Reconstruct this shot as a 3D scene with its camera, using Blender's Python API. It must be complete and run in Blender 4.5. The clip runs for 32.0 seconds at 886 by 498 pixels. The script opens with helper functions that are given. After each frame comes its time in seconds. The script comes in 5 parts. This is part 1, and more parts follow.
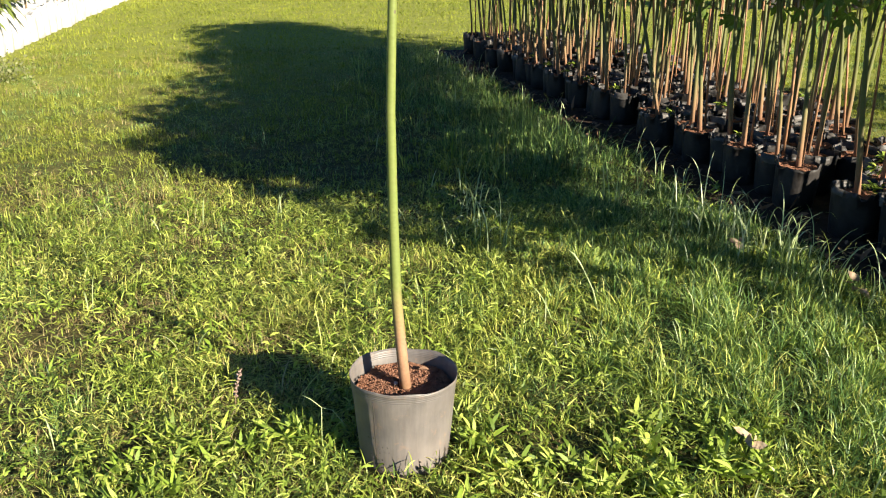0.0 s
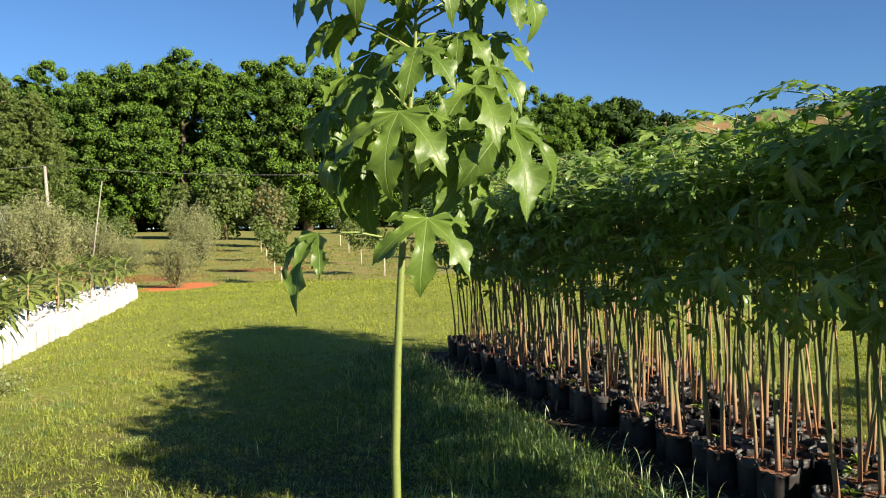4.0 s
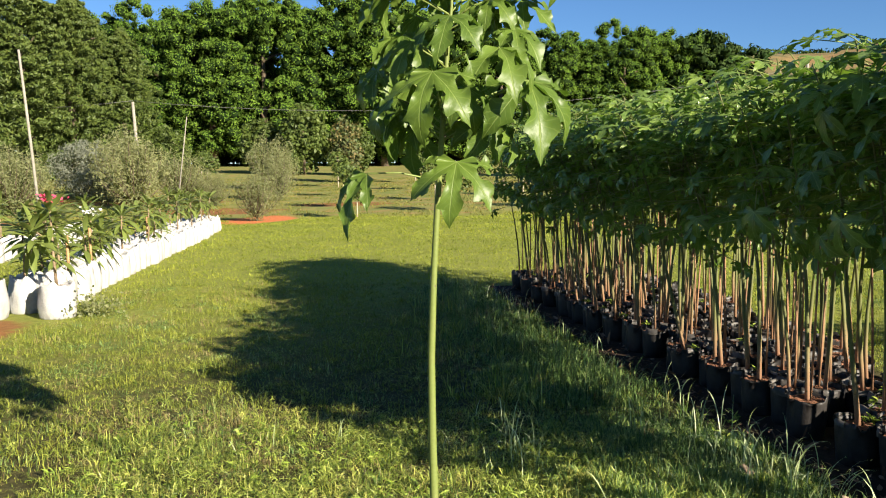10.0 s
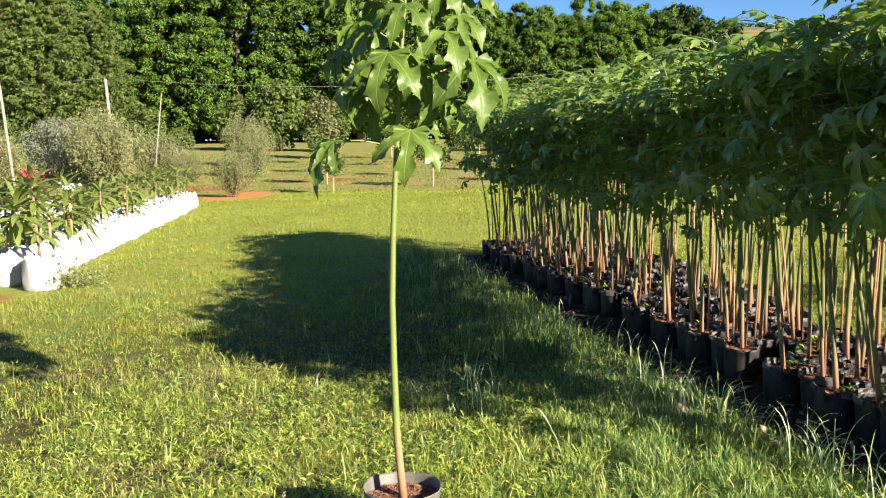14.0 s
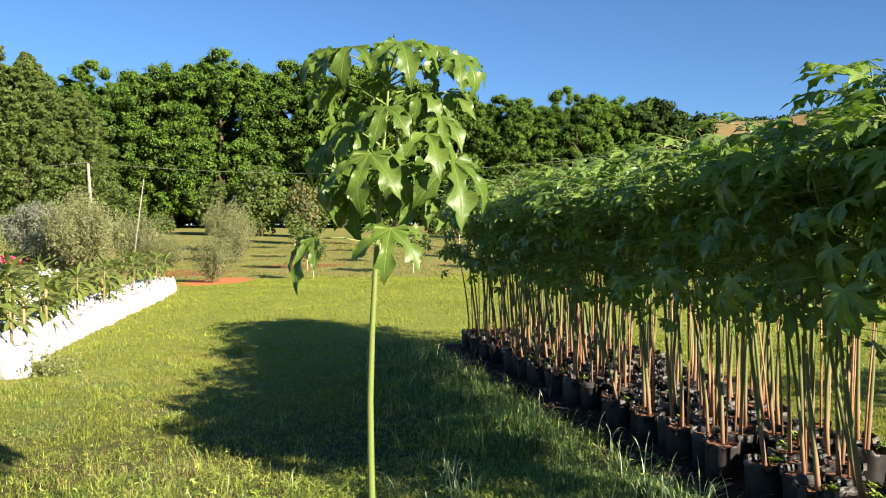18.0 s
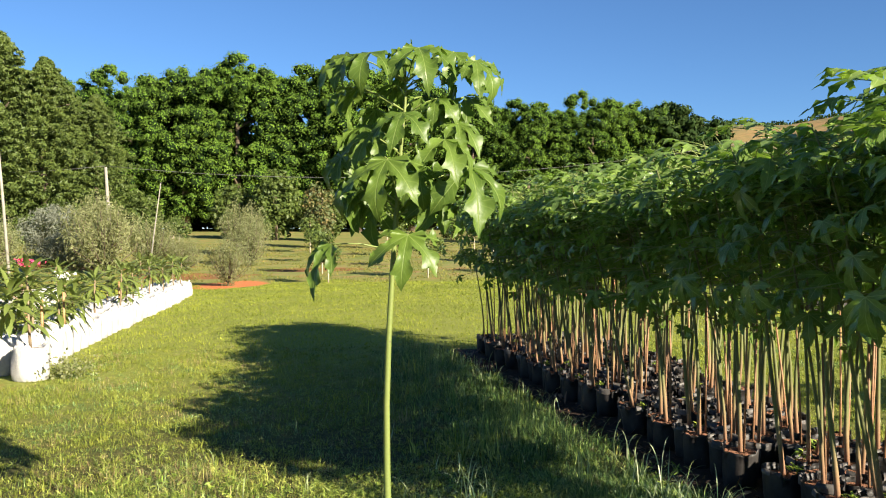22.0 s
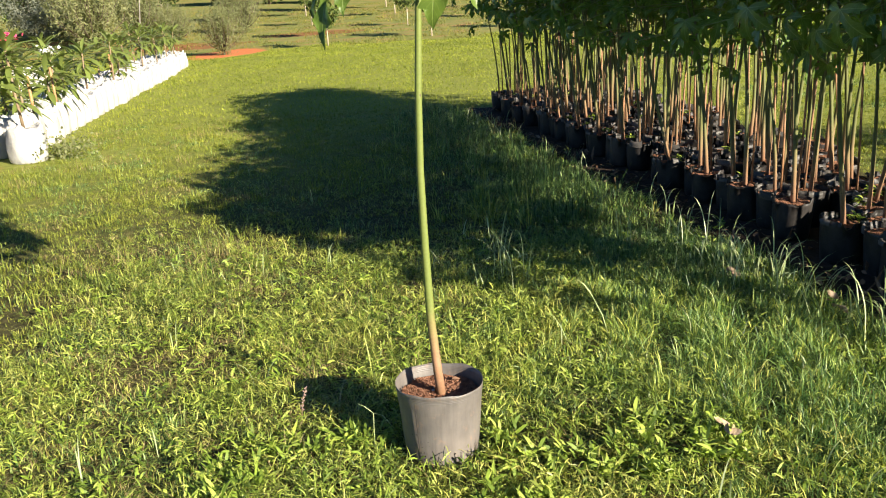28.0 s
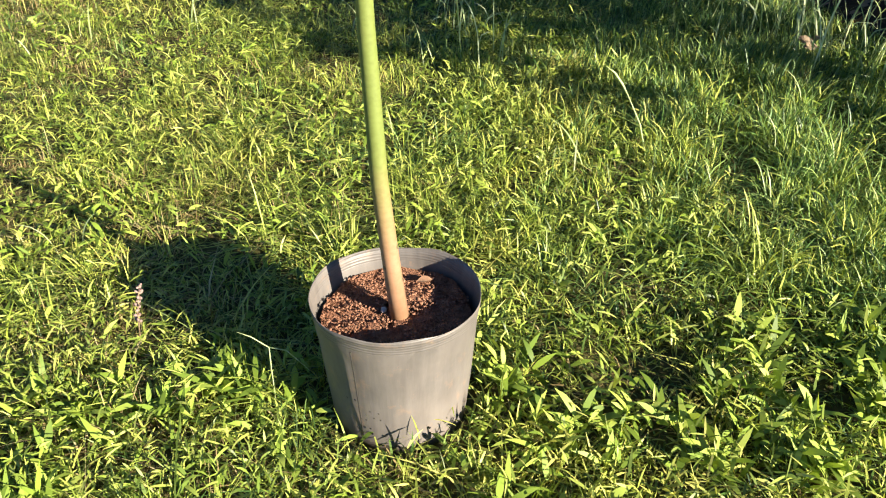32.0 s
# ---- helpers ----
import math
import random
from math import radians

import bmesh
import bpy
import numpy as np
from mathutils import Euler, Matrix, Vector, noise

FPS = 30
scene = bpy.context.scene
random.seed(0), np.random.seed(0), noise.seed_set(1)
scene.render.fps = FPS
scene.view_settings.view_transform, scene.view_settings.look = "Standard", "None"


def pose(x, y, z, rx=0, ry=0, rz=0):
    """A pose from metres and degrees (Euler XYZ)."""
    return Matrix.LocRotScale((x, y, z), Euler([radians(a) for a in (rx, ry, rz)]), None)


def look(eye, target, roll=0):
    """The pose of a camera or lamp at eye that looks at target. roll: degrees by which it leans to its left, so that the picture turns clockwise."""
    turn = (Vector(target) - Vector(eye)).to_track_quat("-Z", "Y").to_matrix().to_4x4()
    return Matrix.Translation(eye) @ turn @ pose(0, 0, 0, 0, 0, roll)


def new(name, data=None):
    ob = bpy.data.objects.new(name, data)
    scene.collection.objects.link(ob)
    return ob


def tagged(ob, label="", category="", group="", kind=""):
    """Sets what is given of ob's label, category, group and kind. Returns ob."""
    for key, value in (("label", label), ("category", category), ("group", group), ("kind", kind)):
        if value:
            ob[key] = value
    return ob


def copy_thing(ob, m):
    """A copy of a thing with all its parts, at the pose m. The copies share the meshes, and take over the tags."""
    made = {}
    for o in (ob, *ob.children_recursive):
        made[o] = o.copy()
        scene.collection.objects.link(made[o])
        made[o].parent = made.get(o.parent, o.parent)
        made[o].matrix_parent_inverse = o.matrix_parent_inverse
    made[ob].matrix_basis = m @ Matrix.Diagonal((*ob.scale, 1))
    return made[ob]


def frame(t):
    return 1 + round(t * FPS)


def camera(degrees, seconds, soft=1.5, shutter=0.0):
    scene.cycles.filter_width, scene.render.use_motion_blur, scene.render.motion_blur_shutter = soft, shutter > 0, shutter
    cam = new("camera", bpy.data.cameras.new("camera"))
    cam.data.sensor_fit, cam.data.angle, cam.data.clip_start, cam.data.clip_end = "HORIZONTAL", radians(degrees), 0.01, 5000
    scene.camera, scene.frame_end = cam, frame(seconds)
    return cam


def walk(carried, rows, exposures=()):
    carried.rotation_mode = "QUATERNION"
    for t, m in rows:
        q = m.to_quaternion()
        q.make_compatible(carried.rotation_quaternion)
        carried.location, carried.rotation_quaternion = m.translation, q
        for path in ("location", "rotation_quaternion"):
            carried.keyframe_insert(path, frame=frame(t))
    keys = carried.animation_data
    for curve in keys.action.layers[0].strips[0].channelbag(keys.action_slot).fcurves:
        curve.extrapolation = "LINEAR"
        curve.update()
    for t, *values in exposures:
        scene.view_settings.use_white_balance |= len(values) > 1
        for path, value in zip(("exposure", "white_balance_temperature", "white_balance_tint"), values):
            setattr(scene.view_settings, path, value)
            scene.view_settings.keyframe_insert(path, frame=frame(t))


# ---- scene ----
cam = camera(55.8, 32.0, soft=1.1)
PATH = [
    (0, (0.122, -2.062, 1.411), (0.109, -0.19, 0.706), 0.4),
    (0.5, (0.12, -2.076, 1.437), (0.098, -0.178, 0.807), 0.1),
    (1, (0.102, -2.162, 1.503), (0.089, -0.213, 1.055), -0.5),
    (1.5, (0.074, -2.246, 1.549), (0.08, -0.267, 1.261), -0.6),
    (2, (0.08, -2.285, 1.589), (0.091, -0.289, 1.457), -0.4),
    (2.5, (0.092, -2.298, 1.618), (0.116, -0.298, 1.63), -0.5),
    (3, (0.089, -2.314, 1.637), (0.117, -0.318, 1.755), -0.5),
    (3.5, (0.085, -2.304, 1.633), (0.117, -0.307, 1.744), -0.6),
    (4, (0.079, -2.291, 1.593), (0.108, -0.292, 1.558), -0.7),
    (4.5, (0.079, -2.288, 1.566), (0.102, -0.296, 1.395), -0.8),
    (6.5, (0.073, -2.25, 1.555), (0.166, -0.262, 1.356), 0.1),
    (7, (0.133, -2.24, 1.559), (0.442, -0.27, 1.406), -0.3),
    (7.5, (0.184, -2.247, 1.574), (0.682, -0.313, 1.476), -0.8),
    (8, (0.159, -2.28, 1.591), (0.574, -0.324, 1.542), -1.6),
    (8.5, (0.102, -2.35, 1.615), (0.252, -0.355, 1.63), -2.0),
    (9, (0.155, -2.468, 1.649), (0.149, -0.47, 1.738), -1.6),
    (9.5, (0.216, -2.592, 1.637), (0.109, -0.594, 1.634), -0.7),
    (10, (0.221, -2.685, 1.606), (0.068, -0.699, 1.421), -0.2),
    (10.5, (0.178, -2.875, 1.553), (0.027, -0.906, 1.241), -0.3),
    (11, (0.168, -2.959, 1.545), (0.047, -1.004, 1.14), -0.8),
    (11.5, (0.196, -3.018, 1.572), (0.071, -1.05, 1.235), -0.7),
    (12, (0.254, -3.055, 1.57), (0.093, -1.083, 1.278), -0.4),
    (12.5, (0.298, -3.075, 1.57), (0.122, -1.104, 1.278), 0.2),
    (13, (0.31, -3.089, 1.574), (0.15, -1.114, 1.302), 0.5),
    (13.5, (0.317, -3.1, 1.574), (0.194, -1.12, 1.32), 0.2),
    (15.5, (0.348, -3.112, 1.591), (0.264, -1.122, 1.411), -1.9),
    (16, (0.343, -3.131, 1.603), (0.282, -1.136, 1.473), -1.0),
    (16.5, (0.344, -3.106, 1.618), (0.338, -1.107, 1.555), -0.4),
    (17, (0.342, -3.109, 1.62), (0.356, -1.11, 1.586), -0.1),
    (17.5, (0.332, -3.116, 1.62), (0.314, -1.117, 1.583), -0.2),
    (18, (0.329, -3.113, 1.618), (0.277, -1.114, 1.58), -0.1),
    (18.5, (0.334, -3.111, 1.619), (0.278, -1.112, 1.585), 0.1),
    (19, (0.338, -3.125, 1.623), (0.29, -1.125, 1.591), -0.1),
    (19.5, (0.339, -3.123, 1.622), (0.295, -1.123, 1.588), -0.1),
    (20, (0.336, -3.127, 1.619), (0.299, -1.128, 1.58), 0.0),
    (20.5, (0.364, -3.11, 1.619), (0.427, -1.111, 1.583), -0.0),
    (21, (0.394, -3.091, 1.617), (0.581, -1.1, 1.583), -0.2),
    (21.5, (0.345, -3.104, 1.622), (0.411, -1.105, 1.596), -0.2),
    (22, (0.32, -3.105, 1.625), (0.233, -1.107, 1.597), 0.1),
    (22.5, (0.321, -3.108, 1.627), (0.193, -1.112, 1.588), 0.0),
    (23, (0.324, -3.113, 1.627), (0.17, -1.119, 1.598), -0.3),
    (23.5, (0.326, -3.115, 1.627), (0.168, -1.121, 1.617), -0.2),
    (24, (0.325, -3.113, 1.627), (0.167, -1.119, 1.623), -0.3),
    (24.5, (0.327, -3.116, 1.627), (0.169, -1.122, 1.613), -0.1),
    (25, (0.333, -3.126, 1.623), (0.171, -1.134, 1.551), -0.3),
    (25.5, (0.341, -3.139, 1.621), (0.188, -1.153, 1.445), -1.0),
    (26, (0.343, -3.098, 1.583), (0.195, -1.122, 1.309), -1.3),
    (26.5, (0.341, -3.092, 1.57), (0.19, -1.132, 1.202), -1.7),
    (28.5, (0.146, -2.356, 1.481), (0.051, -0.468, 0.826), -2.7),
    (29, (0.136, -2.131, 1.409), (0.064, -0.27, 0.678), -1.94),
    (29.5, (0.09, -1.92, 1.355), (0.09, -0.085, 0.562), -1.7),
    (30, (0.037, -1.695, 1.287), (0.121, 0.103, 0.415), -1.64),
    (30.5, (0.024, -1.537, 1.245), (0.183, 0.213, 0.29), -0.59),
    (31, (0.027, -1.33, 1.215), (0.189, 0.395, 0.216), 1.13),
    (31.5, (0.015, -1.186, 1.16), (0.15, 0.518, 0.121), 0.57),
    (32, (0.017, -1.165, 1.161), (0.112, 0.479, 0.025), -0.55),
]
walk(cam, [(t, look(eye, target, roll)) for t, eye, target, roll in PATH], [(t, 1.75 + d) for t, d in ((0, 0.0), (1, 0.0), (2, 0.35), (3, -0.1), (4, -0.2), (5.5, 0.2), (7, 0.45), (8, 0.4), (9, 0.0), (10, -0.2), (11, 0.0), (12, 0.1), (13, 0.1), (16, 0.25), (17, 0.1), (19, 0.0), (23, -0.05), (25, -0.15), (26, 0.0), (29, -0.15), (30, -0.05), (31, 0.22), (32, 0.2))])


# ---- world ----
SUN_EL, SUN_AZ = radians(21.0), radians(133.0)
world = bpy.data.worlds.new("sky")
scene.world = world
world.use_nodes = True
wn = world.node_tree.nodes
sky = wn.new("ShaderNodeTexSky")
sky.sky_type, sky.sun_disc = "NISHITA", False
sky.sun_elevation, sky.sun_rotation = SUN_EL, SUN_AZ
sky.altitude, sky.air_density, sky.dust_density, sky.ozone_density = 1200, 1.0, 0.0, 7.0
wn["Background"].inputs["Strength"].default_value = 0.046
world.node_tree.links.new(sky.outputs[0], wn["Background"].inputs[0])
sun_data = bpy.data.lights.new("sun", "SUN")
sun_data.energy, sun_data.angle, sun_data.color = 5.0, radians(0.53), (1.0, 0.9, 0.72)
sun = new("sun", sun_data)
sun_from = Vector((math.sin(SUN_AZ) * math.cos(SUN_EL), math.cos(SUN_AZ) * math.cos(SUN_EL), math.sin(SUN_EL)))
sun.matrix_world = look(sun_from * 60, (0, 0, 0))

rng = np.random.default_rng(7)


# ---- materials ----
class Mat:
    """A node material: short calls for the nodes that most surfaces need."""

    def __init__(self, name, rough=0.6, spec=0.4):
        self.m = bpy.data.materials.new(name)
        self.m.use_nodes = True
        self.t = self.m.node_tree
        self.b = self.t.nodes["Principled BSDF"]
        self.b.inputs["Roughness"].default_value = rough
        self.b.inputs["Specular IOR Level"].default_value = spec

    def n(self, kind, **kw):
        x = self.t.nodes.new("ShaderNode" + kind)
        for k, v in kw.items():
            x.inputs[k.replace("_", " ")].default_value = v
        return x

    def link(self, a, b):
        self.t.links.new(a, b)

    def coords(self, which="Object"):
        return self.n("TexCoord").outputs[which]

    def noise(self, scale, detail=4, vec=None, rough=0.6):
        x = self.n("TexNoise", Scale=scale, Detail=detail, Roughness=rough)
        self.link(vec or self.coords(), x.inputs["Vector"])
        return x.outputs["Fac"]

    def ramp(self, fac, *stops):
        x = self.n("ValToRGB")
        r = x.color_ramp
        while len(r.elements) < len(stops):
            r.elements.new(0.5)
        for e, (p, c) in zip(r.elements, stops):
            e.position, e.color = p, (*c, 1) if len(c) == 3 else c
        self.link(fac, x.inputs[0])
        return x.outputs[0]

    def mix(self, fac, a, b, blend="MIX"):
        x = self.t.nodes.new("ShaderNodeMix")
        x.data_type, x.blend_type = "RGBA", blend
        for v, s in ((fac, x.inputs[0]), (a, x.inputs[6]), (b, x.inputs[7])):
            if hasattr(v, "links"):
                self.link(v, s)
            else:
                s.default_value = v if isinstance(v, (int, float)) else (*v, 1)
        return x.outputs[2]

    def math(self, op, a, b=0.0, c=0.0, clamp=False):
        x = self.t.nodes.new("ShaderNodeMath")
        x.operation, x.use_clamp = op, clamp
        for v, s in zip((a, b, c), x.inputs):
            if hasattr(v, "links"):
                self.link(v, s)
            else:
                s.default_value = v
        return x.outputs[0]

    def color(self, c):
        if hasattr(c, "links"):
            self.link(c, self.b.inputs["Base Color"])
        else:
            self.b.inputs["Base Color"].default_value = (*c, 1)
        return self

    def bump(self, h, strength=0.3, dist=0.01):
        x = self.n("Bump", Strength=strength, Distance=dist)
        self.link(h, x.inputs["Height"])
        self.link(x.outputs[0], self.b.inputs["Normal"])
        return self

    def thin(self, colour, amount):
        """Leaf-like: part of the light passes through."""
        tr = self.n("BsdfTranslucent")
        if hasattr(colour, "links"):
            self.link(colour, tr.inputs["Color"])
        else:
            tr.inputs["Color"].default_value = (*colour, 1)
        mx = self.n("MixShader", Fac=amount)
        self.link(self.b.outputs[0], mx.inputs[1])
        self.link(tr.outputs[0], mx.inputs[2])
        self.link(mx.outputs[0], self.t.nodes["Material Output"].inputs["Surface"])
        return self


def rand_island(m):
    return m.n("NewGeometry").outputs["Random Per Island"]


def rand_object(m):
    return m.n("ObjectInfo").outputs["Random"]


def foliage(name, dark, mid, light, rough=0.45, thin=0.3, spec=0.4, patch=0.0, dry=0.0):
    m = Mat(name, rough, spec)
    c = m.ramp(rand_island(m), (0.0, dark), (0.55, mid), (1.0, light))
    c = m.mix(0.5, c, m.ramp(rand_object(m), (0, (0.75, 0.8, 0.75)), (1, (1.1, 1.1, 1.0))), "MULTIPLY")
    if patch:
        c = m.mix(0.55, c, m.ramp(m.noise(patch * 9, 3), (0.3, (0.5, 0.62, 0.5)), (0.5, (1, 1, 1)), (0.72, (1.45, 1.25, 1.0))), "MULTIPLY")
        c = m.mix(0.6, c, m.ramp(m.noise(patch, 2), (0.3, (0.6, 0.65, 0.6)), (0.7, (1.2, 1.15, 1.0))), "MULTIPLY")
    if dry:
        f = m.ramp(m.noise(2.6, 5, rough=0.7), (0.48, (0, 0, 0)), (0.68, (1, 1, 1)))
        f = m.math("MULTIPLY", f, m.ramp(rand_island(m), (0.2, (0, 0, 0)), (0.7, (1, 1, 1))))
        c = m.mix(m.math("MULTIPLY", f, dry), c, (0.46, 0.36, 0.14))
    m.color(c)
    if thin:
        m.thin(m.mix(1.0, c, (1.5, 1.5, 0.6), "MULTIPLY"), thin)
    return m.m


def lobed_leaf_material(name, base, deep, vein, rough, thin=0.3, spec=0.45):
    m = Mat(name, rough, spec)
    uv = m.n("UVMap").outputs[0]
    sep = m.n("SeparateXYZ")
    m.link(uv, sep.inputs[0])
    across = m.math("ABSOLUTE", m.math("SUBTRACT", sep.outputs[0], 0.5))
    rib = m.math("SUBTRACT", 1.0, m.math("MULTIPLY", across, 26.0), clamp=True)
    side = m.math("SINE", m.math("MULTIPLY", m.math("ADD", sep.outputs[1], m.math("MULTIPLY", across, -0.55)), 44.0))
    side = m.math("MULTIPLY", m.math("SUBTRACT", side, 0.82, clamp=True), 1.6)
    c = m.ramp(m.noise(9, 3), (0.3, deep), (0.7, base))
    c = m.mix(0.6, c, m.ramp(rand_object(m), (0, (0.7, 0.78, 0.7)), (1, (1.2, 1.15, 1.0))), "MULTIPLY")
    c = m.mix(side, c, vein)
    c = m.mix(rib, c, vein)
    m.color(c)
    m.bump(m.math("ADD", m.noise(28, 3), m.math("MULTIPLY", rib, -1.0)), 0.3, 0.004)
    m.thin(m.mix(1.0, c, (1.5, 1.75, 0.8), "MULTIPLY"), thin)
    return m.m


def bark(name, low, high, z0=0.0, z1=1.0, mark=(0.1, 0.09, 0.05)):
    m = Mat(name, 0.55, 0.3)
    sep = m.n("SeparateXYZ")
    m.link(m.coords(), sep.inputs[0])
    f = m.math("DIVIDE", m.math("SUBTRACT", sep.outputs[2], z0), z1 - z0, clamp=True)
    f = m.math("ADD", f, m.math("MULTIPLY", m.math("SUBTRACT", m.noise(30, 3), 0.5), 0.3), clamp=True)
    c = m.mix(f, low, high)
    stretch = m.n("Mapping")
    stretch.inputs["Scale"].default_value = (90, 90, 130)
    m.link(m.coords(), stretch.inputs[0])
    lines = m.noise(1.0, 3, stretch.outputs[0])
    c = m.mix(0.3, c, m.ramp(lines, (0.35, (0.6, 0.58, 0.5)), (0.6, (1.05, 1.05, 1.05))), "MULTIPLY")
    spots = m.n("TexVoronoi", Scale=26.0)
    m.link(m.coords(), spots.inputs[0])
    c = m.mix(m.math("LESS_THAN", spots.outputs["Distance"], 0.13), c, mark)
    m.color(c).bump(lines, 0.14, 0.0015)
    return m.m


def plain(name, c1, c2, scale, rough=0.6, spec=0.4, bump=0.3, dist=0.004, obj=0.0):
    m = Mat(name, rough, spec)
    f = m.noise(scale, 5)
    c = m.ramp(f, (0.3, c1), (0.7, c2))
    c = m.mix(0.35, c, m.ramp(m.noise(scale * 0.13, 2), (0.3, (0.75, 0.75, 0.75)), (0.7, (1.1, 1.1, 1.1))), "MULTIPLY")
    if obj:
        c = m.mix(obj, c, m.ramp(rand_object(m), (0, (0.5, 0.5, 0.5)), (1, (1.3, 1.25, 1.2))), "MULTIPLY")
    return m.color(c).bump(m.noise(scale * 4, 4), bump, dist).m


def dusty_pot():
    """Grey film plastic with dust, brown splashes low down and faint vertical scuffs."""
    m = Mat("grey pot plastic", 0.48, 0.4)
    c = m.ramp(m.noise(7, 5), (0.3, (0.095, 0.088, 0.084)), (0.7, (0.155, 0.14, 0.131)))
    stretch = m.n("Mapping")
    stretch.inputs["Scale"].default_value = (55, 55, 5)
    m.link(m.coords(), stretch.inputs[0])
    scuff = m.noise(1.0, 4, stretch.outputs[0])
    c = m.mix(0.5, c, m.ramp(scuff, (0.35, (0.75, 0.73, 0.72)), (0.65, (1.2, 1.18, 1.15))), "MULTIPLY")
    splash = m.ramp(m.noise(16, 6, rough=0.75), (0.56, (0, 0, 0)), (0.66, (1, 1, 1)))
    c = m.mix(m.math("MULTIPLY", splash, 0.4), c, (0.26, 0.165, 0.11))
    sep = m.n("SeparateXYZ")
    m.link(m.coords(), sep.inputs[0])
    rings = m.math("SINE", m.math("MULTIPLY", sep.outputs[2], 1100.0))
    rings = m.math("MULTIPLY", rings, m.math("GREATER_THAN", sep.outputs[2], 0.243))
    dust = m.ramp(m.noise(5, 4), (0.4, (0, 0, 0)), (0.65, (1, 1, 1)))
    c = m.mix(m.math("MULTIPLY", dust, 0.2), c, (0.22, 0.18, 0.15))
    mud = m.math("MULTIPLY", m.math("LESS_THAN", m.math("ADD", sep.outputs[2], m.math("MULTIPLY", m.noise(22, 4), 0.06)), 0.048), 0.7)
    c = m.mix(mud, c, (0.05, 0.038, 0.03))
    m.color(c).bump(m.math("ADD", m.math("ADD", scuff, m.noise(40, 3)), m.math("MULTIPLY", rings, 0.7)), 0.25, 0.002)
    return m.m


def ground_material():
    m = Mat("ground", 0.95, 0.15)
    p = m.n("NewGeometry").outputs["Position"]
    sep = m.n("SeparateXYZ")
    m.link(p, sep.inputs[0])
    x, y = sep.outputs[0], sep.outputs[1]
    fine = m.noise(14, 6, p, 0.7)
    mid = m.noise(0.9, 4, p)
    big = m.noise(0.12, 3, p)
    # earth between near blades; the shade of the gaps is in this dark ramp
    grass = m.ramp(fine, (0.3, (0.03, 0.028, 0.012)), (0.5, (0.065, 0.06, 0.02)), (0.72, (0.13, 0.105, 0.042)))
    dry = m.ramp(mid, (0.35, (0.16, 0.19, 0.045)), (0.52, (0.22, 0.215, 0.065)), (0.7, (0.31, 0.195, 0.08)))
    soil = m.ramp(fine, (0.3, (0.022, 0.015, 0.011)), (0.7, (0.075, 0.046, 0.032)))
    red = m.ramp(fine, (0.3, (0.5, 0.13, 0.045)), (0.7, (0.68, 0.24, 0.09)))
    hill = m.ramp(m.noise(0.035, 5, p), (0.35, (0.125, 0.12, 0.06)), (0.5, (0.24, 0.175, 0.07)), (0.65, (0.29, 0.18, 0.075)))
    hill = m.mix(0.7, hill, m.ramp(m.noise(0.22, 6, p, 0.75), (0.36, (0.35, 0.45, 0.35)), (0.5, (1.0, 1.0, 1.0)), (0.7, (1.35, 1.25, 1.1))), "MULTIPLY")
    wob = m.math("MULTIPLY", m.math("SUBTRACT", mid, 0.5), 5.0)
    orchard = m.math("DIVIDE", m.math("SUBTRACT", m.math("ADD", y, wob), 28.5), 3.0, clamp=True)
    # painted by distance: brighter lawn green for blades that hide the shaded gaps
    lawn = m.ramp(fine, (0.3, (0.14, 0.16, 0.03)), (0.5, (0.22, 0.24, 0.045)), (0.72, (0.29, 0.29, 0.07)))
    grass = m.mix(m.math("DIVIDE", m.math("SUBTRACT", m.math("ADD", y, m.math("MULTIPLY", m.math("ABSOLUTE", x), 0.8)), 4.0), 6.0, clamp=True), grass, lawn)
    c = m.mix(orchard, grass, dry)

    def blob(cx, cy, rx, ry, wobble=0.35):
        a = m.math("POWER", m.math("DIVIDE", m.math("SUBTRACT", x, cx), rx), 2.0)
        b = m.math("POWER", m.math("DIVIDE", m.math("SUBTRACT", y, cy), ry), 2.0)
        d = m.math("ADD", m.math("ADD", a, b), m.math("MULTIPLY", m.math("SUBTRACT", mid, 0.5), wobble * 8))
        return m.math("MULTIPLY", m.math("SUBTRACT", 1.15, d), 3.0, clamp=True)

    # bare earth under the black pots and by the white bags, red patch under the olive tree
    lean = m.math("ADD", x, m.math("MULTIPLY", y, 0.258))
    strip = m.math("MULTIPLY", m.math("SUBTRACT", 1.15, m.math("ABSOLUTE", m.math("SUBTRACT", lean, 3.05))), 3.0, clamp=True)
    strip = m.math("MULTIPLY", strip, m.math("MULTIPLY", m.math("LESS_THAN", y, 9.0), m.math("GREATER_THAN", y, -0.8)))
    c = m.mix(strip, c, soil)
    c = m.mix(blob(-9.1, 28.0, 1.35, 2.6, 0.12), c, red)
    for bx, by, rx, ry in ((-5.9, 5.6, 1.0, 0.9), (-12.5, 33, 3, 1.6), (-18, 38, 4, 2), (-7.4, 36, 2.4, 1.2), (-21, 26, 5, 1.2)):
        c = m.mix(m.math("MULTIPLY", blob(bx, by, rx, ry), 0.8), c, m.mix(0.62, red, soil))
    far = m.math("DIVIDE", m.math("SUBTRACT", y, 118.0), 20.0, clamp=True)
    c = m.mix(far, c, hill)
    m.color(c).bump(m.math("ADD", fine, mid), 0.6, 0.03)
    return m.m


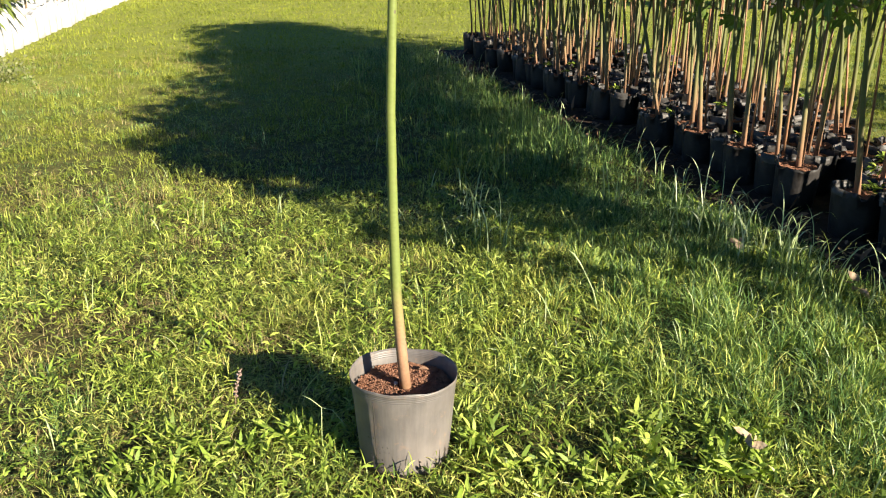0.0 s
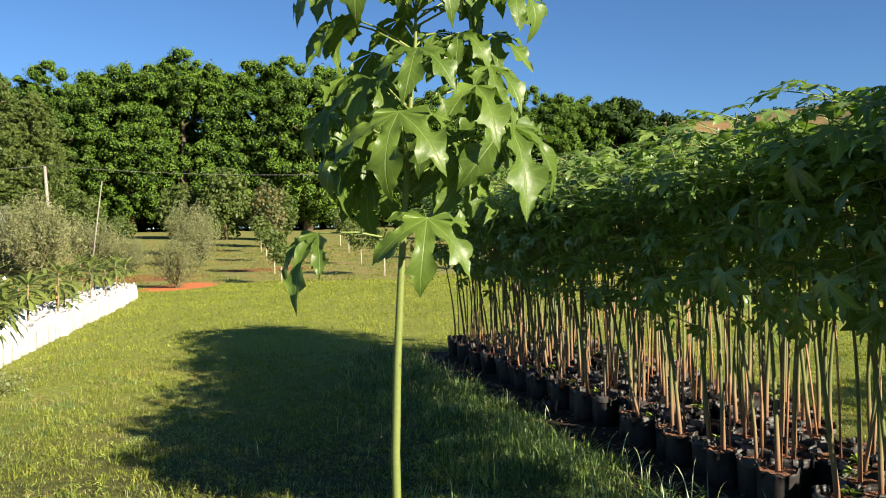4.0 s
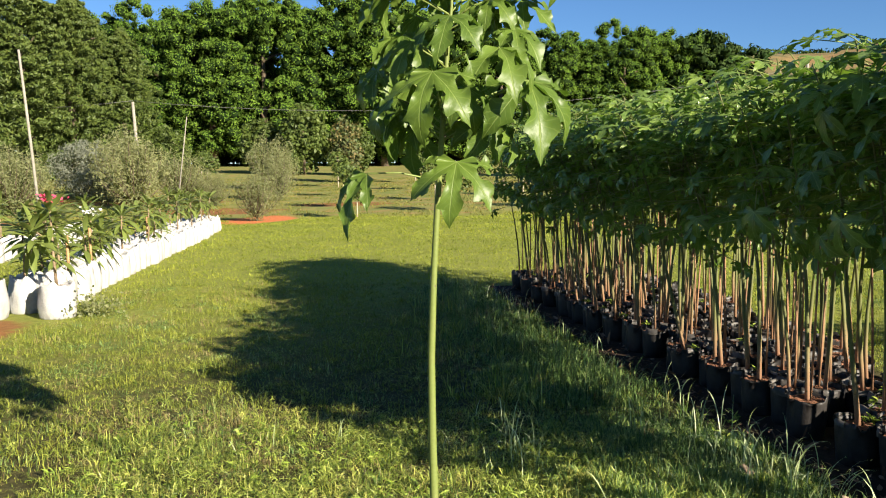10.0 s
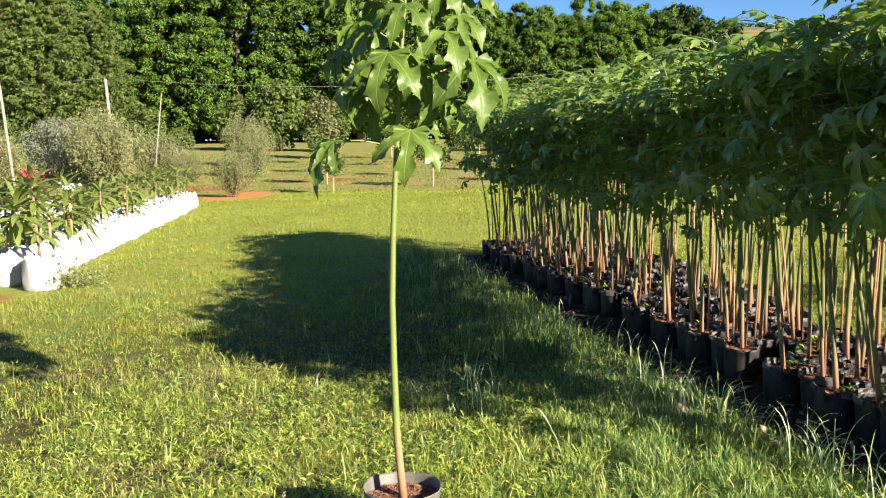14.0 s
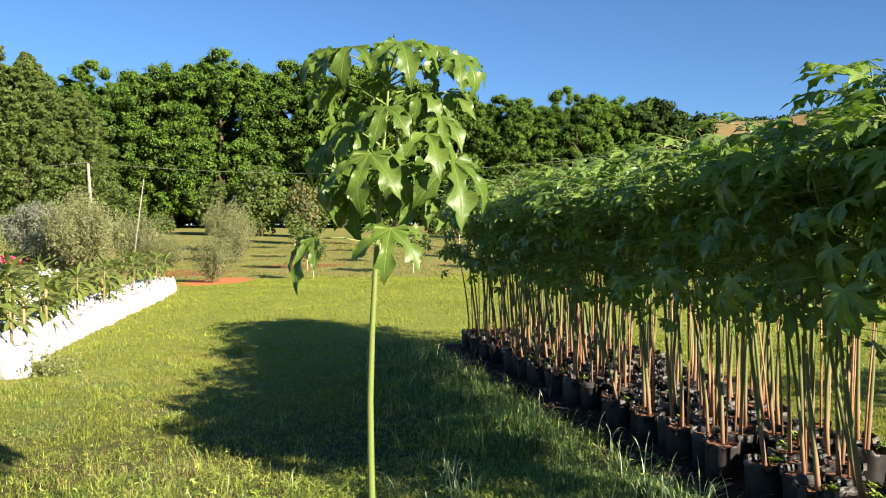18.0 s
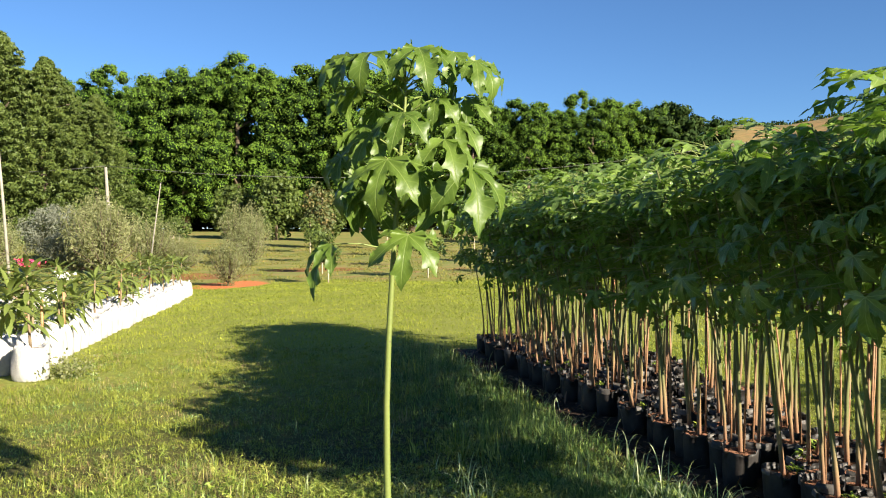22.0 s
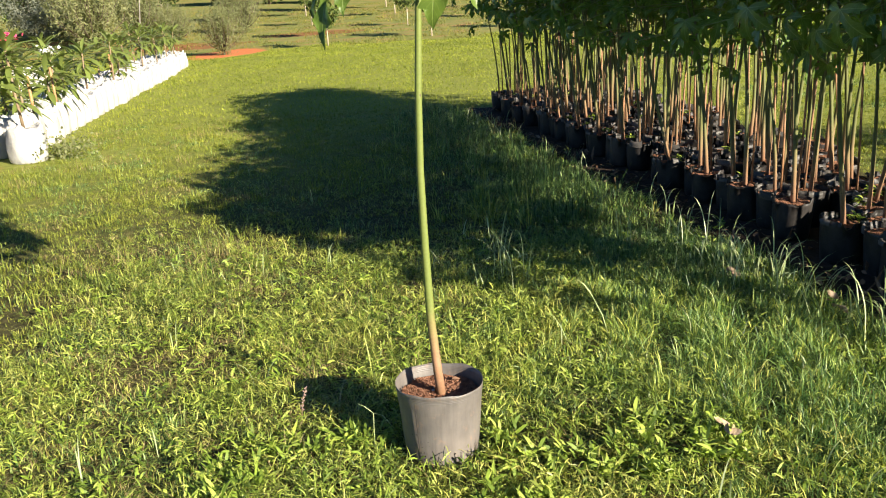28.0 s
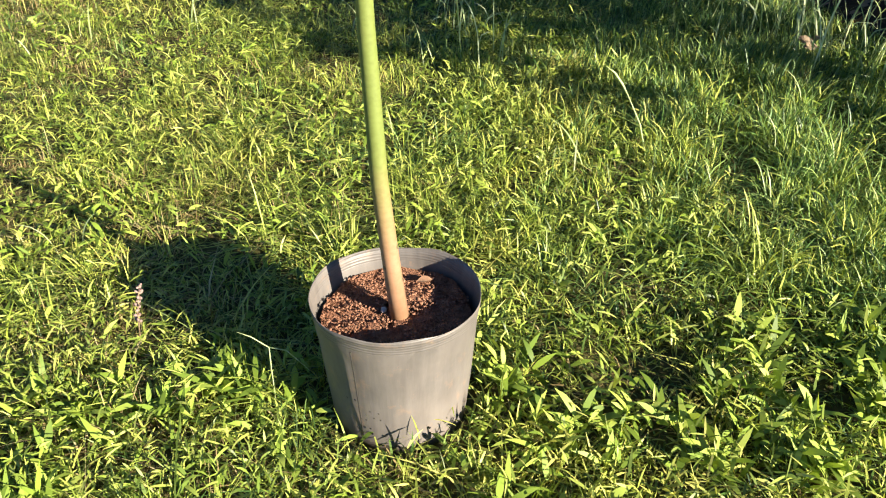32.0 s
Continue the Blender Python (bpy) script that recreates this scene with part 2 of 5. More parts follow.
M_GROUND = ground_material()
M_GRASS = foliage("grass", (0.05, 0.08, 0.016), (0.28, 0.36, 0.06), (0.62, 0.62, 0.18), 0.45, 0.22, 0.3, 0.7, 0.7)
M_SHOOT = foliage("leafy grass", (0.06, 0.09, 0.018), (0.25, 0.325, 0.06), (0.45, 0.48, 0.13), 0.45, 0.2, 0.3, 0.8, 0.45)
M_GRASSMID = foliage("lawn grass", (0.16, 0.192, 0.034), (0.26, 0.297, 0.052), (0.39, 0.405, 0.09), 0.5, 0.32, 0.2, 0.5)
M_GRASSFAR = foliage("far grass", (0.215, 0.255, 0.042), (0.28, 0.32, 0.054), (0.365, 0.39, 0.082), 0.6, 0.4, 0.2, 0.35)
M_ORCHARD = foliage("orchard grass", (0.16, 0.18, 0.04), (0.22, 0.22, 0.055), (0.33, 0.27, 0.085), 0.6, 0.3, 0.2, 0.3)
M_LUSH = foliage("lush grass", (0.02, 0.05, 0.016), (0.115, 0.215, 0.06), (0.43, 0.54, 0.2), 0.4, 0.2, 0.35, 0.9)
M_STALK = foliage("grass stalk", (0.3, 0.36, 0.16), (0.5, 0.56, 0.29), (0.66, 0.69, 0.44), 0.5, 0.25, 0.35)
M_WEED = foliage("leafy weed", (0.08, 0.125, 0.018), (0.24, 0.33, 0.045), (0.42, 0.48, 0.1), 0.55, 0.2, 0.25)
M_DEADLEAF = plain("dead leaf", (0.15, 0.075, 0.045), (0.36, 0.23, 0.15), 12, 0.8, 0.2, 0.4, 0.01, 0.5)
M_PALELEAF = plain("pale dead leaf", (0.24, 0.15, 0.095), (0.48, 0.38, 0.27), 30, 0.8, 0.2, 0.4, 0.01, 0.3)
M_STRAW = foliage("dry grass", (0.16, 0.10, 0.04), (0.34, 0.25, 0.11), (0.5, 0.42, 0.22), 0.7, 0.2)
M_LEAF = lobed_leaf_material("lobed leaf", (0.11, 0.17, 0.028), (0.07, 0.115, 0.02), (0.19, 0.25, 0.065), 0.4, 0.28, 0.3)
M_LEAFROW = lobed_leaf_material("nursery leaf", (0.165, 0.25, 0.066), (0.085, 0.14, 0.038), (0.27, 0.345, 0.12), 0.27, 0.36, 0.34)
# lit copy of the nursery leaf: sunlight on the canopy top in the colour
M_LEAFTOP = lobed_leaf_material("sunlit-toned nursery leaf", (0.22, 0.31, 0.07), (0.15, 0.22, 0.05), (0.3, 0.38, 0.12), 0.3, 0.36, 0.5)
M_LEAFRED = lobed_leaf_material("withered leaf", (0.27, 0.11, 0.06), (0.17, 0.07, 0.04), (0.33, 0.19, 0.1), 0.6)
M_STEM = bark("sapling bark", (0.30, 0.17, 0.10), (0.145, 0.18, 0.045), 0.36, 0.56)
M_STEMROW = bark("nursery bark", (0.33, 0.18, 0.115), (0.125, 0.135, 0.046), 0.22, 0.62)
M_PETIOLE = plain("petiole", (0.13, 0.175, 0.04), (0.21, 0.25, 0.07), 40, 0.45)
M_POT = dusty_pot()
M_BLACKBAG = plain("black bag plastic", (0.010, 0.009, 0.009), (0.036, 0.032, 0.03), 14, 0.5, 0.35, 0.4, 0.005, 0.5)
# paler grey than the bag: dust, plus sunlight on the rims put into the colour
M_RIM = plain("dusty sunlit bag rim", (0.03, 0.027, 0.025), (0.14, 0.128, 0.118), 18, 0.5, 0.35, 0.4, 0.004, 0.5)
M_HOLE = plain("dark hole", (0.012, 0.011, 0.01), (0.02, 0.018, 0.016), 30, 0.8)
M_FLORET = plain("withered florets", (0.17, 0.1, 0.085), (0.36, 0.26, 0.22), 90, 0.7)
M_PALESTONE = plain("pale pebble", (0.4, 0.37, 0.33), (0.6, 0.57, 0.52), 60)
M_GRIT = plain("soil granules", (0.12, 0.05, 0.03), (0.38, 0.2, 0.125), 160, 0.9, 0.2, 0.3, 0.002)
M_SOIL = plain("potting soil", (0.13, 0.055, 0.032), (0.42, 0.21, 0.13), 55, 0.95, 0.1, 0.9, 0.02)
M_WHITEBAG = plain("white woven bag", (0.34, 0.33, 0.315), (0.5, 0.49, 0.475), 7, 0.6, 0.3, 0.6, 0.012, 0.15)
M_RUSTBAG = plain("soiled white bag", (0.55, 0.33, 0.2), (0.82, 0.72, 0.62), 4, 0.7, 0.3, 0.5, 0.01)
M_PLUMERIA = foliage("long leaf", (0.08, 0.11, 0.028), (0.15, 0.19, 0.048), (0.25, 0.285, 0.085), 0.35, 0.25, 0.45)
M_CANE = plain("pale cane", (0.30, 0.15, 0.07), (0.48, 0.28, 0.13), 25, 0.6)
M_STAKE = plain("weathered cane", (0.2, 0.1, 0.055), (0.36, 0.2, 0.1), 25, 0.65, obj=0.5)
M_SHRUBSTEM = plain("shrub stem", (0.16, 0.11, 0.065), (0.27, 0.2, 0.12), 25, 0.7)
M_PINK = plain("pink petals", (0.65, 0.04, 0.12), (0.8, 0.12, 0.2), 40, 0.5)
M_WHITEFLOWER = plain("white petals", (0.8, 0.78, 0.7), (0.85, 0.84, 0.8), 40, 0.5)
M_TREE = foliage("broad tree leaves", (0.09, 0.158, 0.026), (0.108, 0.182, 0.03), (0.13, 0.205, 0.036), 0.85, 0.15, 0.04, 0.1)
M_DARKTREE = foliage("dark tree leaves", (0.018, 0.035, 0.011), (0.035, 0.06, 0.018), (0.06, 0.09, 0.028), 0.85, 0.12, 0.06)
# dark copy of the tree leaves; the crown's inner shade is in the colour
M_INNER = foliage("inner crown, shade in the colour", (0.012, 0.024, 0.008), (0.018, 0.034, 0.01), (0.026, 0.044, 0.014), 0.95, 0.0, 0.02, 0.25)
M_FEATHER = foliage("feathery leaves", (0.062, 0.092, 0.022), (0.085, 0.12, 0.028), (0.115, 0.15, 0.035), 0.55, 0.18, 0.3, 0.3)
M_OLIVE = foliage("olive leaves", (0.17, 0.185, 0.085), (0.215, 0.225, 0.115), (0.28, 0.285, 0.155), 0.75, 0.4, 0.15)
M_SILVER = foliage("silvery leaves", (0.19, 0.2, 0.165), (0.22, 0.23, 0.19), (0.26, 0.265, 0.22), 0.8, 0.4, 0.1)
M_RUSSET = foliage("russet leaves", (0.06, 0.085, 0.028), (0.11, 0.125, 0.04), (0.2, 0.145, 0.055), 0.6, 0.2)
M_TRUNK = plain("tree bark", (0.07, 0.052, 0.036), (0.17, 0.13, 0.09), 6, 0.9, 0.2, 0.8, 0.03)
M_PALETRUNK = plain("pale bark", (0.34, 0.28, 0.2), (0.5, 0.42, 0.32), 9, 0.9, 0.2, 0.5, 0.02)
M_CONCRETE = plain("weathered pole", (0.2, 0.18, 0.15), (0.33, 0.30, 0.25), 5, 0.85, 0.2, 0.3, 0.01)
M_WIRE = plain("cable", (0.13, 0.125, 0.12), (0.2, 0.19, 0.18), 5, 0.6)


# ---- mesh helpers ----
class Geo:
    """Triangles with UVs, gathered and turned into one mesh."""

    def __init__(self):
        self.v, self.f, self.u, self.k = [], [], [], 0

    def add(self, v, f, u=None):
        v = np.asarray(v, float).reshape(-1, 3)
        f = np.asarray(f, int).reshape(-1, 3)
        self.v.append(v)
        self.f.append(f + self.k)
        self.u.append(np.zeros((len(v), 2)) if u is None else np.asarray(u, float))
        self.k += len(v)
        return self

    def mesh(self, name, mat, smooth=True):
        v, f, u = np.concatenate(self.v), np.concatenate(self.f), np.concatenate(self.u)
        me = bpy.data.meshes.new(name)
        me.vertices.add(len(v))
        me.vertices.foreach_set("co", v.astype(np.float32).ravel())
        me.loops.add(f.size)
        me.loops.foreach_set("vertex_index", f.astype(np.int32).ravel())
        me.polygons.add(len(f))
        me.polygons.foreach_set("loop_start", np.arange(0, f.size, 3, dtype=np.int32))
        if smooth:
            me.polygons.foreach_set("use_smooth", np.ones(len(f), bool))
        me.uv_layers.new(name="UVMap").data.foreach_set("uv", u[f.ravel()].astype(np.float32).ravel())
        me.materials.append(mat)
        me.update(calc_edges=True)
        me.validate()
        return me


def part(name, mesh, parent=None, label="", at=None):
    ob = new(name, mesh)
    if parent is not None:
        ob.parent = parent
    if at is not None:
        ob.matrix_basis = at
    if label:
        tagged(ob, label)
    return ob


def quads(rows, ring, closed=True):
    """Triangles of a grid of rows x ring points."""
    f = []
    for i in range(rows - 1):
        for j in range(ring if closed else ring - 1):
            a, b = i * ring + j, i * ring + (j + 1) % ring
            f += [(a, b, b + ring), (a, b + ring, a + ring)]
    return f


def tube(points, radii, sides=8):
    """A tube along points; open ends closed by a fan."""
    pts = [Vector(p) for p in points]
    v = []
    for i, p in enumerate(pts):
        d = (pts[min(i + 1, len(pts) - 1)] - pts[max(i - 1, 0)]).normalized()
        a = d.cross(Vector((0.31, 0.95, 0.05))).normalized()
        b = d.cross(a)
        for k in range(sides):
            t = 2 * math.pi * k / sides
            v.append(p + (a * math.cos(t) + b * math.sin(t)) * radii[i])
    f = quads(len(pts), sides)
    v += [pts[0], pts[-1]]
    n, last = len(pts) * sides, (len(pts) - 1) * sides
    for k in range(sides):
        f += [(n, (k + 1) % sides, k), (n + 1, last + k, last + (k + 1) % sides)]
    return v, f


def lathe(profile, sides, wob=None):
    """A turned shape; profile is (radius, z). wob(angle, i) scales the radius."""
    v = []
    for i, (r, z) in enumerate(profile):
        for k in range(sides):
            t = 2 * math.pi * k / sides
            q = r * (wob(t, i) if wob else 1)
            v.append((q * math.cos(t), q * math.sin(t), z))
    return v, quads(len(profile), sides)


def lobed(size, lobes, sections, hub=0.3, droop=1.0, fold=0.15, wave=0.0, seed=0, across=1):
    """A palmate leaf along +X from its stalk at the origin. lobes: (angle, length); each lobe arches down by itself."""
    r = random.Random(seed)
    v, u, f = [(0, 0, 0)], [(0.5, 0)], []
    angles = [a for a, _ in lobes]
    cuts = [angles[0] - 26] + [(a + b) / 2 for a, b in zip(angles, angles[1:])] + [angles[-1] + 26]
    cols = 2 * across + 1
    for i, (a, ln) in enumerate(lobes):
        ca, sa = math.cos(radians(a)), math.sin(radians(a))
        own = droop * r.uniform(0.7, 1.5)
        sway = r.uniform(-0.12, 0.12)
        rows = []
        for j in range(cols):
            q = (j - across) / across
            t = radians((cuts[i + 1] - a) * q if q > 0 else (a - cuts[i]) * q)
            rr = hub * (1.05 - 0.2 * abs(q))
            rows.append((rr * math.cos(t), rr * math.sin(t), q, 0.12))
        for s, w in sections:
            d = hub + (ln - hub) * s
            wl, wr = w * (0.35 + 0.65 * ln) * r.uniform(0.82, 1.18), w * (0.35 + 0.65 * ln) * r.uniform(0.82, 1.18)
            shift = 0.05 * r.uniform(0.2, 1.4) * (0.4 < s < 0.65)
            for j in range(cols) if w > 0 else [across]:
                q = (j - across) / across
                side = (wr if q > 0 else wl) * q
                rows.append((d + shift * abs(q) - 0.03 * abs(q), side + sway * ln * s * s, q, s))
        base = len(v)
        for d, side, q, s in rows:
            k = droop + (own - droop) * min(1, max(0, (d - hub) / (1 - hub)))
            z = -(1 - math.cos(k * d)) / k + fold * abs(q) ** 1.5 * abs(side) + wave * abs(side) * q * q * math.sin(s * 13 + a + 2 * q)
            x = math.sin(k * d) / k
            v.append((x * ca - side * sa, x * sa + side * ca, z))
            u.append((0.5 + 0.5 * q, s))
        for j in range(cols - 1):
            f.append((0, base + j, base + j + 1))
        n = len(sections)
        for m in range(n - 1):
            for j in range(cols - 1):
                p, t = base + m * cols + j, base + (m + 1) * cols + j
                f += [(p, t, t + 1), (p, t + 1, p + 1)]
        last, tip = base + (n - 1) * cols, base + n * cols
        f += [(last + j, tip, last + j + 1) for j in range(cols - 1)]
    return np.array(v, float) * size, f, np.array(u)


LOBES7 = [(-126, 0.42), (-86, 0.64), (-44, 0.9), (0, 1.0), (44, 0.9), (86, 0.64), (126, 0.42)]
LOBES5 = [(-100, 0.56), (-50, 0.88), (0, 1.0), (50, 0.88), (100, 0.56)]
FINE = [(0.05, 0.125), (0.14, 0.1), (0.25, 0.095), (0.35, 0.12), (0.44, 0.17), (0.51, 0.2), (0.57, 0.17), (0.63, 0.12), (0.72, 0.105), (0.81, 0.085), (0.9, 0.052), (0.96, 0.025), (1.0, 0)]
COARSE = [(0.12, 0.115), (0.3, 0.12), (0.5, 0.195), (0.66, 0.115), (0.85, 0.07), (1.0, 0)]


def long_leaf(ln, w, droop):
    v, u, f = [], [], []
    for i, (s, q) in enumerate(((0, 0.12), (0.2, 0.55), (0.5, 1.0), (0.78, 0.75), (1.0, 0.02))):
        x, z = ln * s * (1 - 0.1 * droop * s), -droop * ln * s * s
        v += [(x, -w * q / 2, z + 0.2 * w * q), (x, 0, z), (x, w * q / 2, z + 0.2 * w * q)]
        u += [(0, s), (0.5, s), (1, s)]
    return np.array(v), quads(5, 3, False), np.array(u)


def moved(v, m):
    r = np.array(m.to_3x3())
    return np.asarray(v) @ r.T + np.array(m.translation)


def cards(p, n, size, aspect=1.6, loose=0.55):
    """Small folded leaves at points p, facing about n, of the given sizes."""
    k = len(p)
    n = n + rng.normal(0, loose, (k, 3))
    n /= np.linalg.norm(n, axis=1, keepdims=True) + 1e-9
    t = np.cross(n, rng.normal(0, 1, (k, 3)))
    t /= np.linalg.norm(t, axis=1, keepdims=True) + 1e-9
    b = np.cross(n, t)
    s = np.asarray(size).reshape(-1, 1) * rng.uniform(0.7, 1.3, (k, 1))
    v = np.stack([p - t * s * aspect / 2, p + b * s / 2 + n * s * 0.12, p + t * s * aspect / 2, p - b * s / 2 + n * s * 0.12], 1).reshape(-1, 3)
    i = np.arange(k)[:, None] * 4
    return v, np.concatenate([i + [[0, 1, 2]], i + [[0, 2, 3]]])


# ---- the ground ----
def smooth01(a):
    a = np.clip(a, 0, 1)
    return a * a * (3 - 2 * a)


def height(x, y):
    x, y = np.asarray(x, float), np.asarray(y, float)
    z = 0.02 * np.clip(x, -12, 12) + 0.04 * np.clip(y - 30, 0, 75)
    z = z + 0.012 * np.sin(x * 1.3 + 0.4 * y) * np.cos(y * 0.9 - 0.3 * x)
    far = np.hypot(x, y)
    az = np.degrees(np.arctan2(x, y))
    rise = smooth01((far - 150) / 330) * smooth01((az + 4) / 14) * (1 - smooth01((az - 100) / 40))
    z = z + rise * (57 + 13 * smooth01((az - 20) / 14) + 0.8 * np.sin(az * 0.9))
    return z


def hz(x, y):
    return float(height(x, y))


def ground():
    def axis(a, b, fine, growth):
        near = list(np.arange(a, b + 0.01, fine))
        step, up, down = fine, [near[-1]], [near[0]]
        while up[-1] < 2600:
            step *= growth
            up.append(up[-1] + step)
            down.append(down[-1] - step)
        return np.array(down[:0:-1] + near + up[1:])

    xs, ys = axis(-14, 12, 0.5, 1.13), axis(-6, 34, 0.5, 1.13)
    gx, gy = np.meshgrid(xs, ys)
    v = np.stack([gx, gy, height(gx, gy)], -1).reshape(-1, 3)
    g = Geo().add(v, quads(len(ys), len(xs), False))
    return tagged(part("ground", g.mesh("ground", M_GROUND)), "mown grassy ground with bare red soil patches", "ground", kind="structure")


ground()


def row_s(x, y):
    """Place across the black-pot row: 0 at its left edge, and y along it."""
    return x + 0.258 * y - 2.45


# ---- grass ----
def blades(x, y, ln, w, bend, segs=2, a=None, rise=0.0):
    k = len(x)
    z = height(x, y) - 0.004 + rise
    a = rng.uniform(0, 2 * math.pi, k) if a is None else a
    d = np.stack([np.cos(a), np.sin(a)], 1)
    side = np.stack([-d[:, 1], d[:, 0]], 1) * (w / 2)[:, None]
    lean = ln * bend
    base = np.stack([x, y, z], 1)
    v = []
    for s in np.linspace(0, 1, segs + 1):
        c = base.copy()
        c[:, :2] += d * (lean * s ** 1.8)[:, None]
        c[:, 2] += ln * (s - 0.42 * np.clip(bend, 0, 1.3) * s ** 2)
        if s < 1:
            ww = (0.55 + 1.5 * s - 2.0 * s * s + 0.2 * s ** 3) if segs > 2 else 1 - 0.45 * s
            l, r = c.copy(), c.copy()
            l[:, :2] -= side * ww
            r[:, :2] += side * ww
            v += [l, r]
        else:
            v.append(c)
    n = len(v)
    v = np.stack(v, 1).reshape(-1, 3)
    i = np.arange(k)[:, None] * n
    f = []
    for q in range(segs - 1):
        o = 2 * q
        f += [i + [[o, o + 1, o + 3]], i + [[o, o + 3, o + 2]]]
    f.append(i + [[n - 3, n - 2, n - 1]])
    return v, np.concatenate(f)


def leaflets(x, y, z, az, el, ln, w, curl):
    """Small pointed leaves from (x, y, z) along the angles az and el, rolled at random and curling down."""
    k = len(x)
    roll = rng.normal(0, 0.6, k)
    p, v = np.stack([x, y, height(x, y) + z], 1), []
    for i, q in enumerate((0.45, 1.0, 0.8, 0.0)):
        t = el - curl * i / 3
        d = np.stack([np.cos(t) * np.cos(az), np.cos(t) * np.sin(az), np.sin(t)], 1)
        side = np.stack([-np.sin(az), np.cos(az), np.zeros(k)], 1)
        side = side * np.cos(roll)[:, None] + np.cross(d, side) * np.sin(roll)[:, None]
        v += [p - side * (w * q / 2)[:, None], p + side * (w * q / 2)[:, None]] if q else [p]
        p = p + d * (ln / 3)[:, None]
    i = np.arange(k)[:, None] * 7
    return np.stack(v, 1).reshape(-1, 3), np.concatenate([i + [t] for t in ([0, 1, 3], [0, 3, 2], [2, 3, 5], [2, 5, 4], [4, 5, 6])])


def in_bags(x, y):
    s = x + 0.212 * y
    return ((s > -5.3) & (s < -3.72) & (y > 5.3) & (y < 22.5)) | (np.hypot((x + 6.1) / 1.1, (y - 5.5) / 0.9) < 1)


def scatter(x0, x1, y0, y1, n, keep):
    x, y = rng.uniform(x0, x1, n), rng.uniform(y0, y1, n)
    s = row_s(x, y)
    ok = ~((s > -0.16 + 0.1 * np.sin(y * 3)) & (s < 1.6) & (y > -0.3) & (y < 8.9)) & ~in_bags(x, y) & (np.hypot(x, y) > 0.14) & (np.hypot((x + 8.8) / 1.2, (y - 28) / 2.3) > 1) & keep(x, y)
    return x[ok], y[ok]


def waves(x, y, freq, seed):
    """Smooth uneven field between about -1 and 1."""
    q = np.random.default_rng(seed)
    out = np.zeros_like(x)
    for k in range(9):
        a, f, p = q.uniform(0, 6.28), freq * q.uniform(0.6, 1.7), q.uniform(0, 6.28)
        out += np.sin((x * math.cos(a) + y * math.sin(a)) * f * 6.28 + p)
    return out / 4.5


def by_row(x, y):
    """1 close to the black pots, 0 away from them."""
    return np.exp(-((row_s(x, y) + 0.62) / np.where(row_s(x, y) < -0.62, 0.7, 0.42)) ** 2) * smooth01((y + 0.9) / 1.0) * (y < 9)


def near(x, y):
    """The finely planted lawn round the pot, thinning out unevenly towards its border."""
    inside = np.minimum(np.minimum(2.4 - np.abs(x), y + 1.1), 2.8 - y) / 0.6 + 0.2 * waves(x, y, 0.9, 41)
    return inside > np.abs(np.sin(x * 127.1 + y * 311.7) * 437.5) % 1.0


def mid(x, y):
    return (x > -5.2) & (x < 7.0) & (y > -4.5) & (y < 9.5)


def sward(x, y):
    """How high the grass stands, about 0.4 to 1.7."""
    return 0.85 + 0.3 * waves(x, y, 0.45, 1) + 0.35 * waves(x, y, 2.6, 2) + 0.25 * by_row(x, y)


def thinned(x, y, least=0.25, gaps=0.5):
    d = 0.75 + gaps * waves(x, y, 3.2, 3) + 0.3 * waves(x, y, 0.7, 4)
    ok = rng.random(len(x)) < np.clip(d, least, 1)
    return x[ok], y[ok]


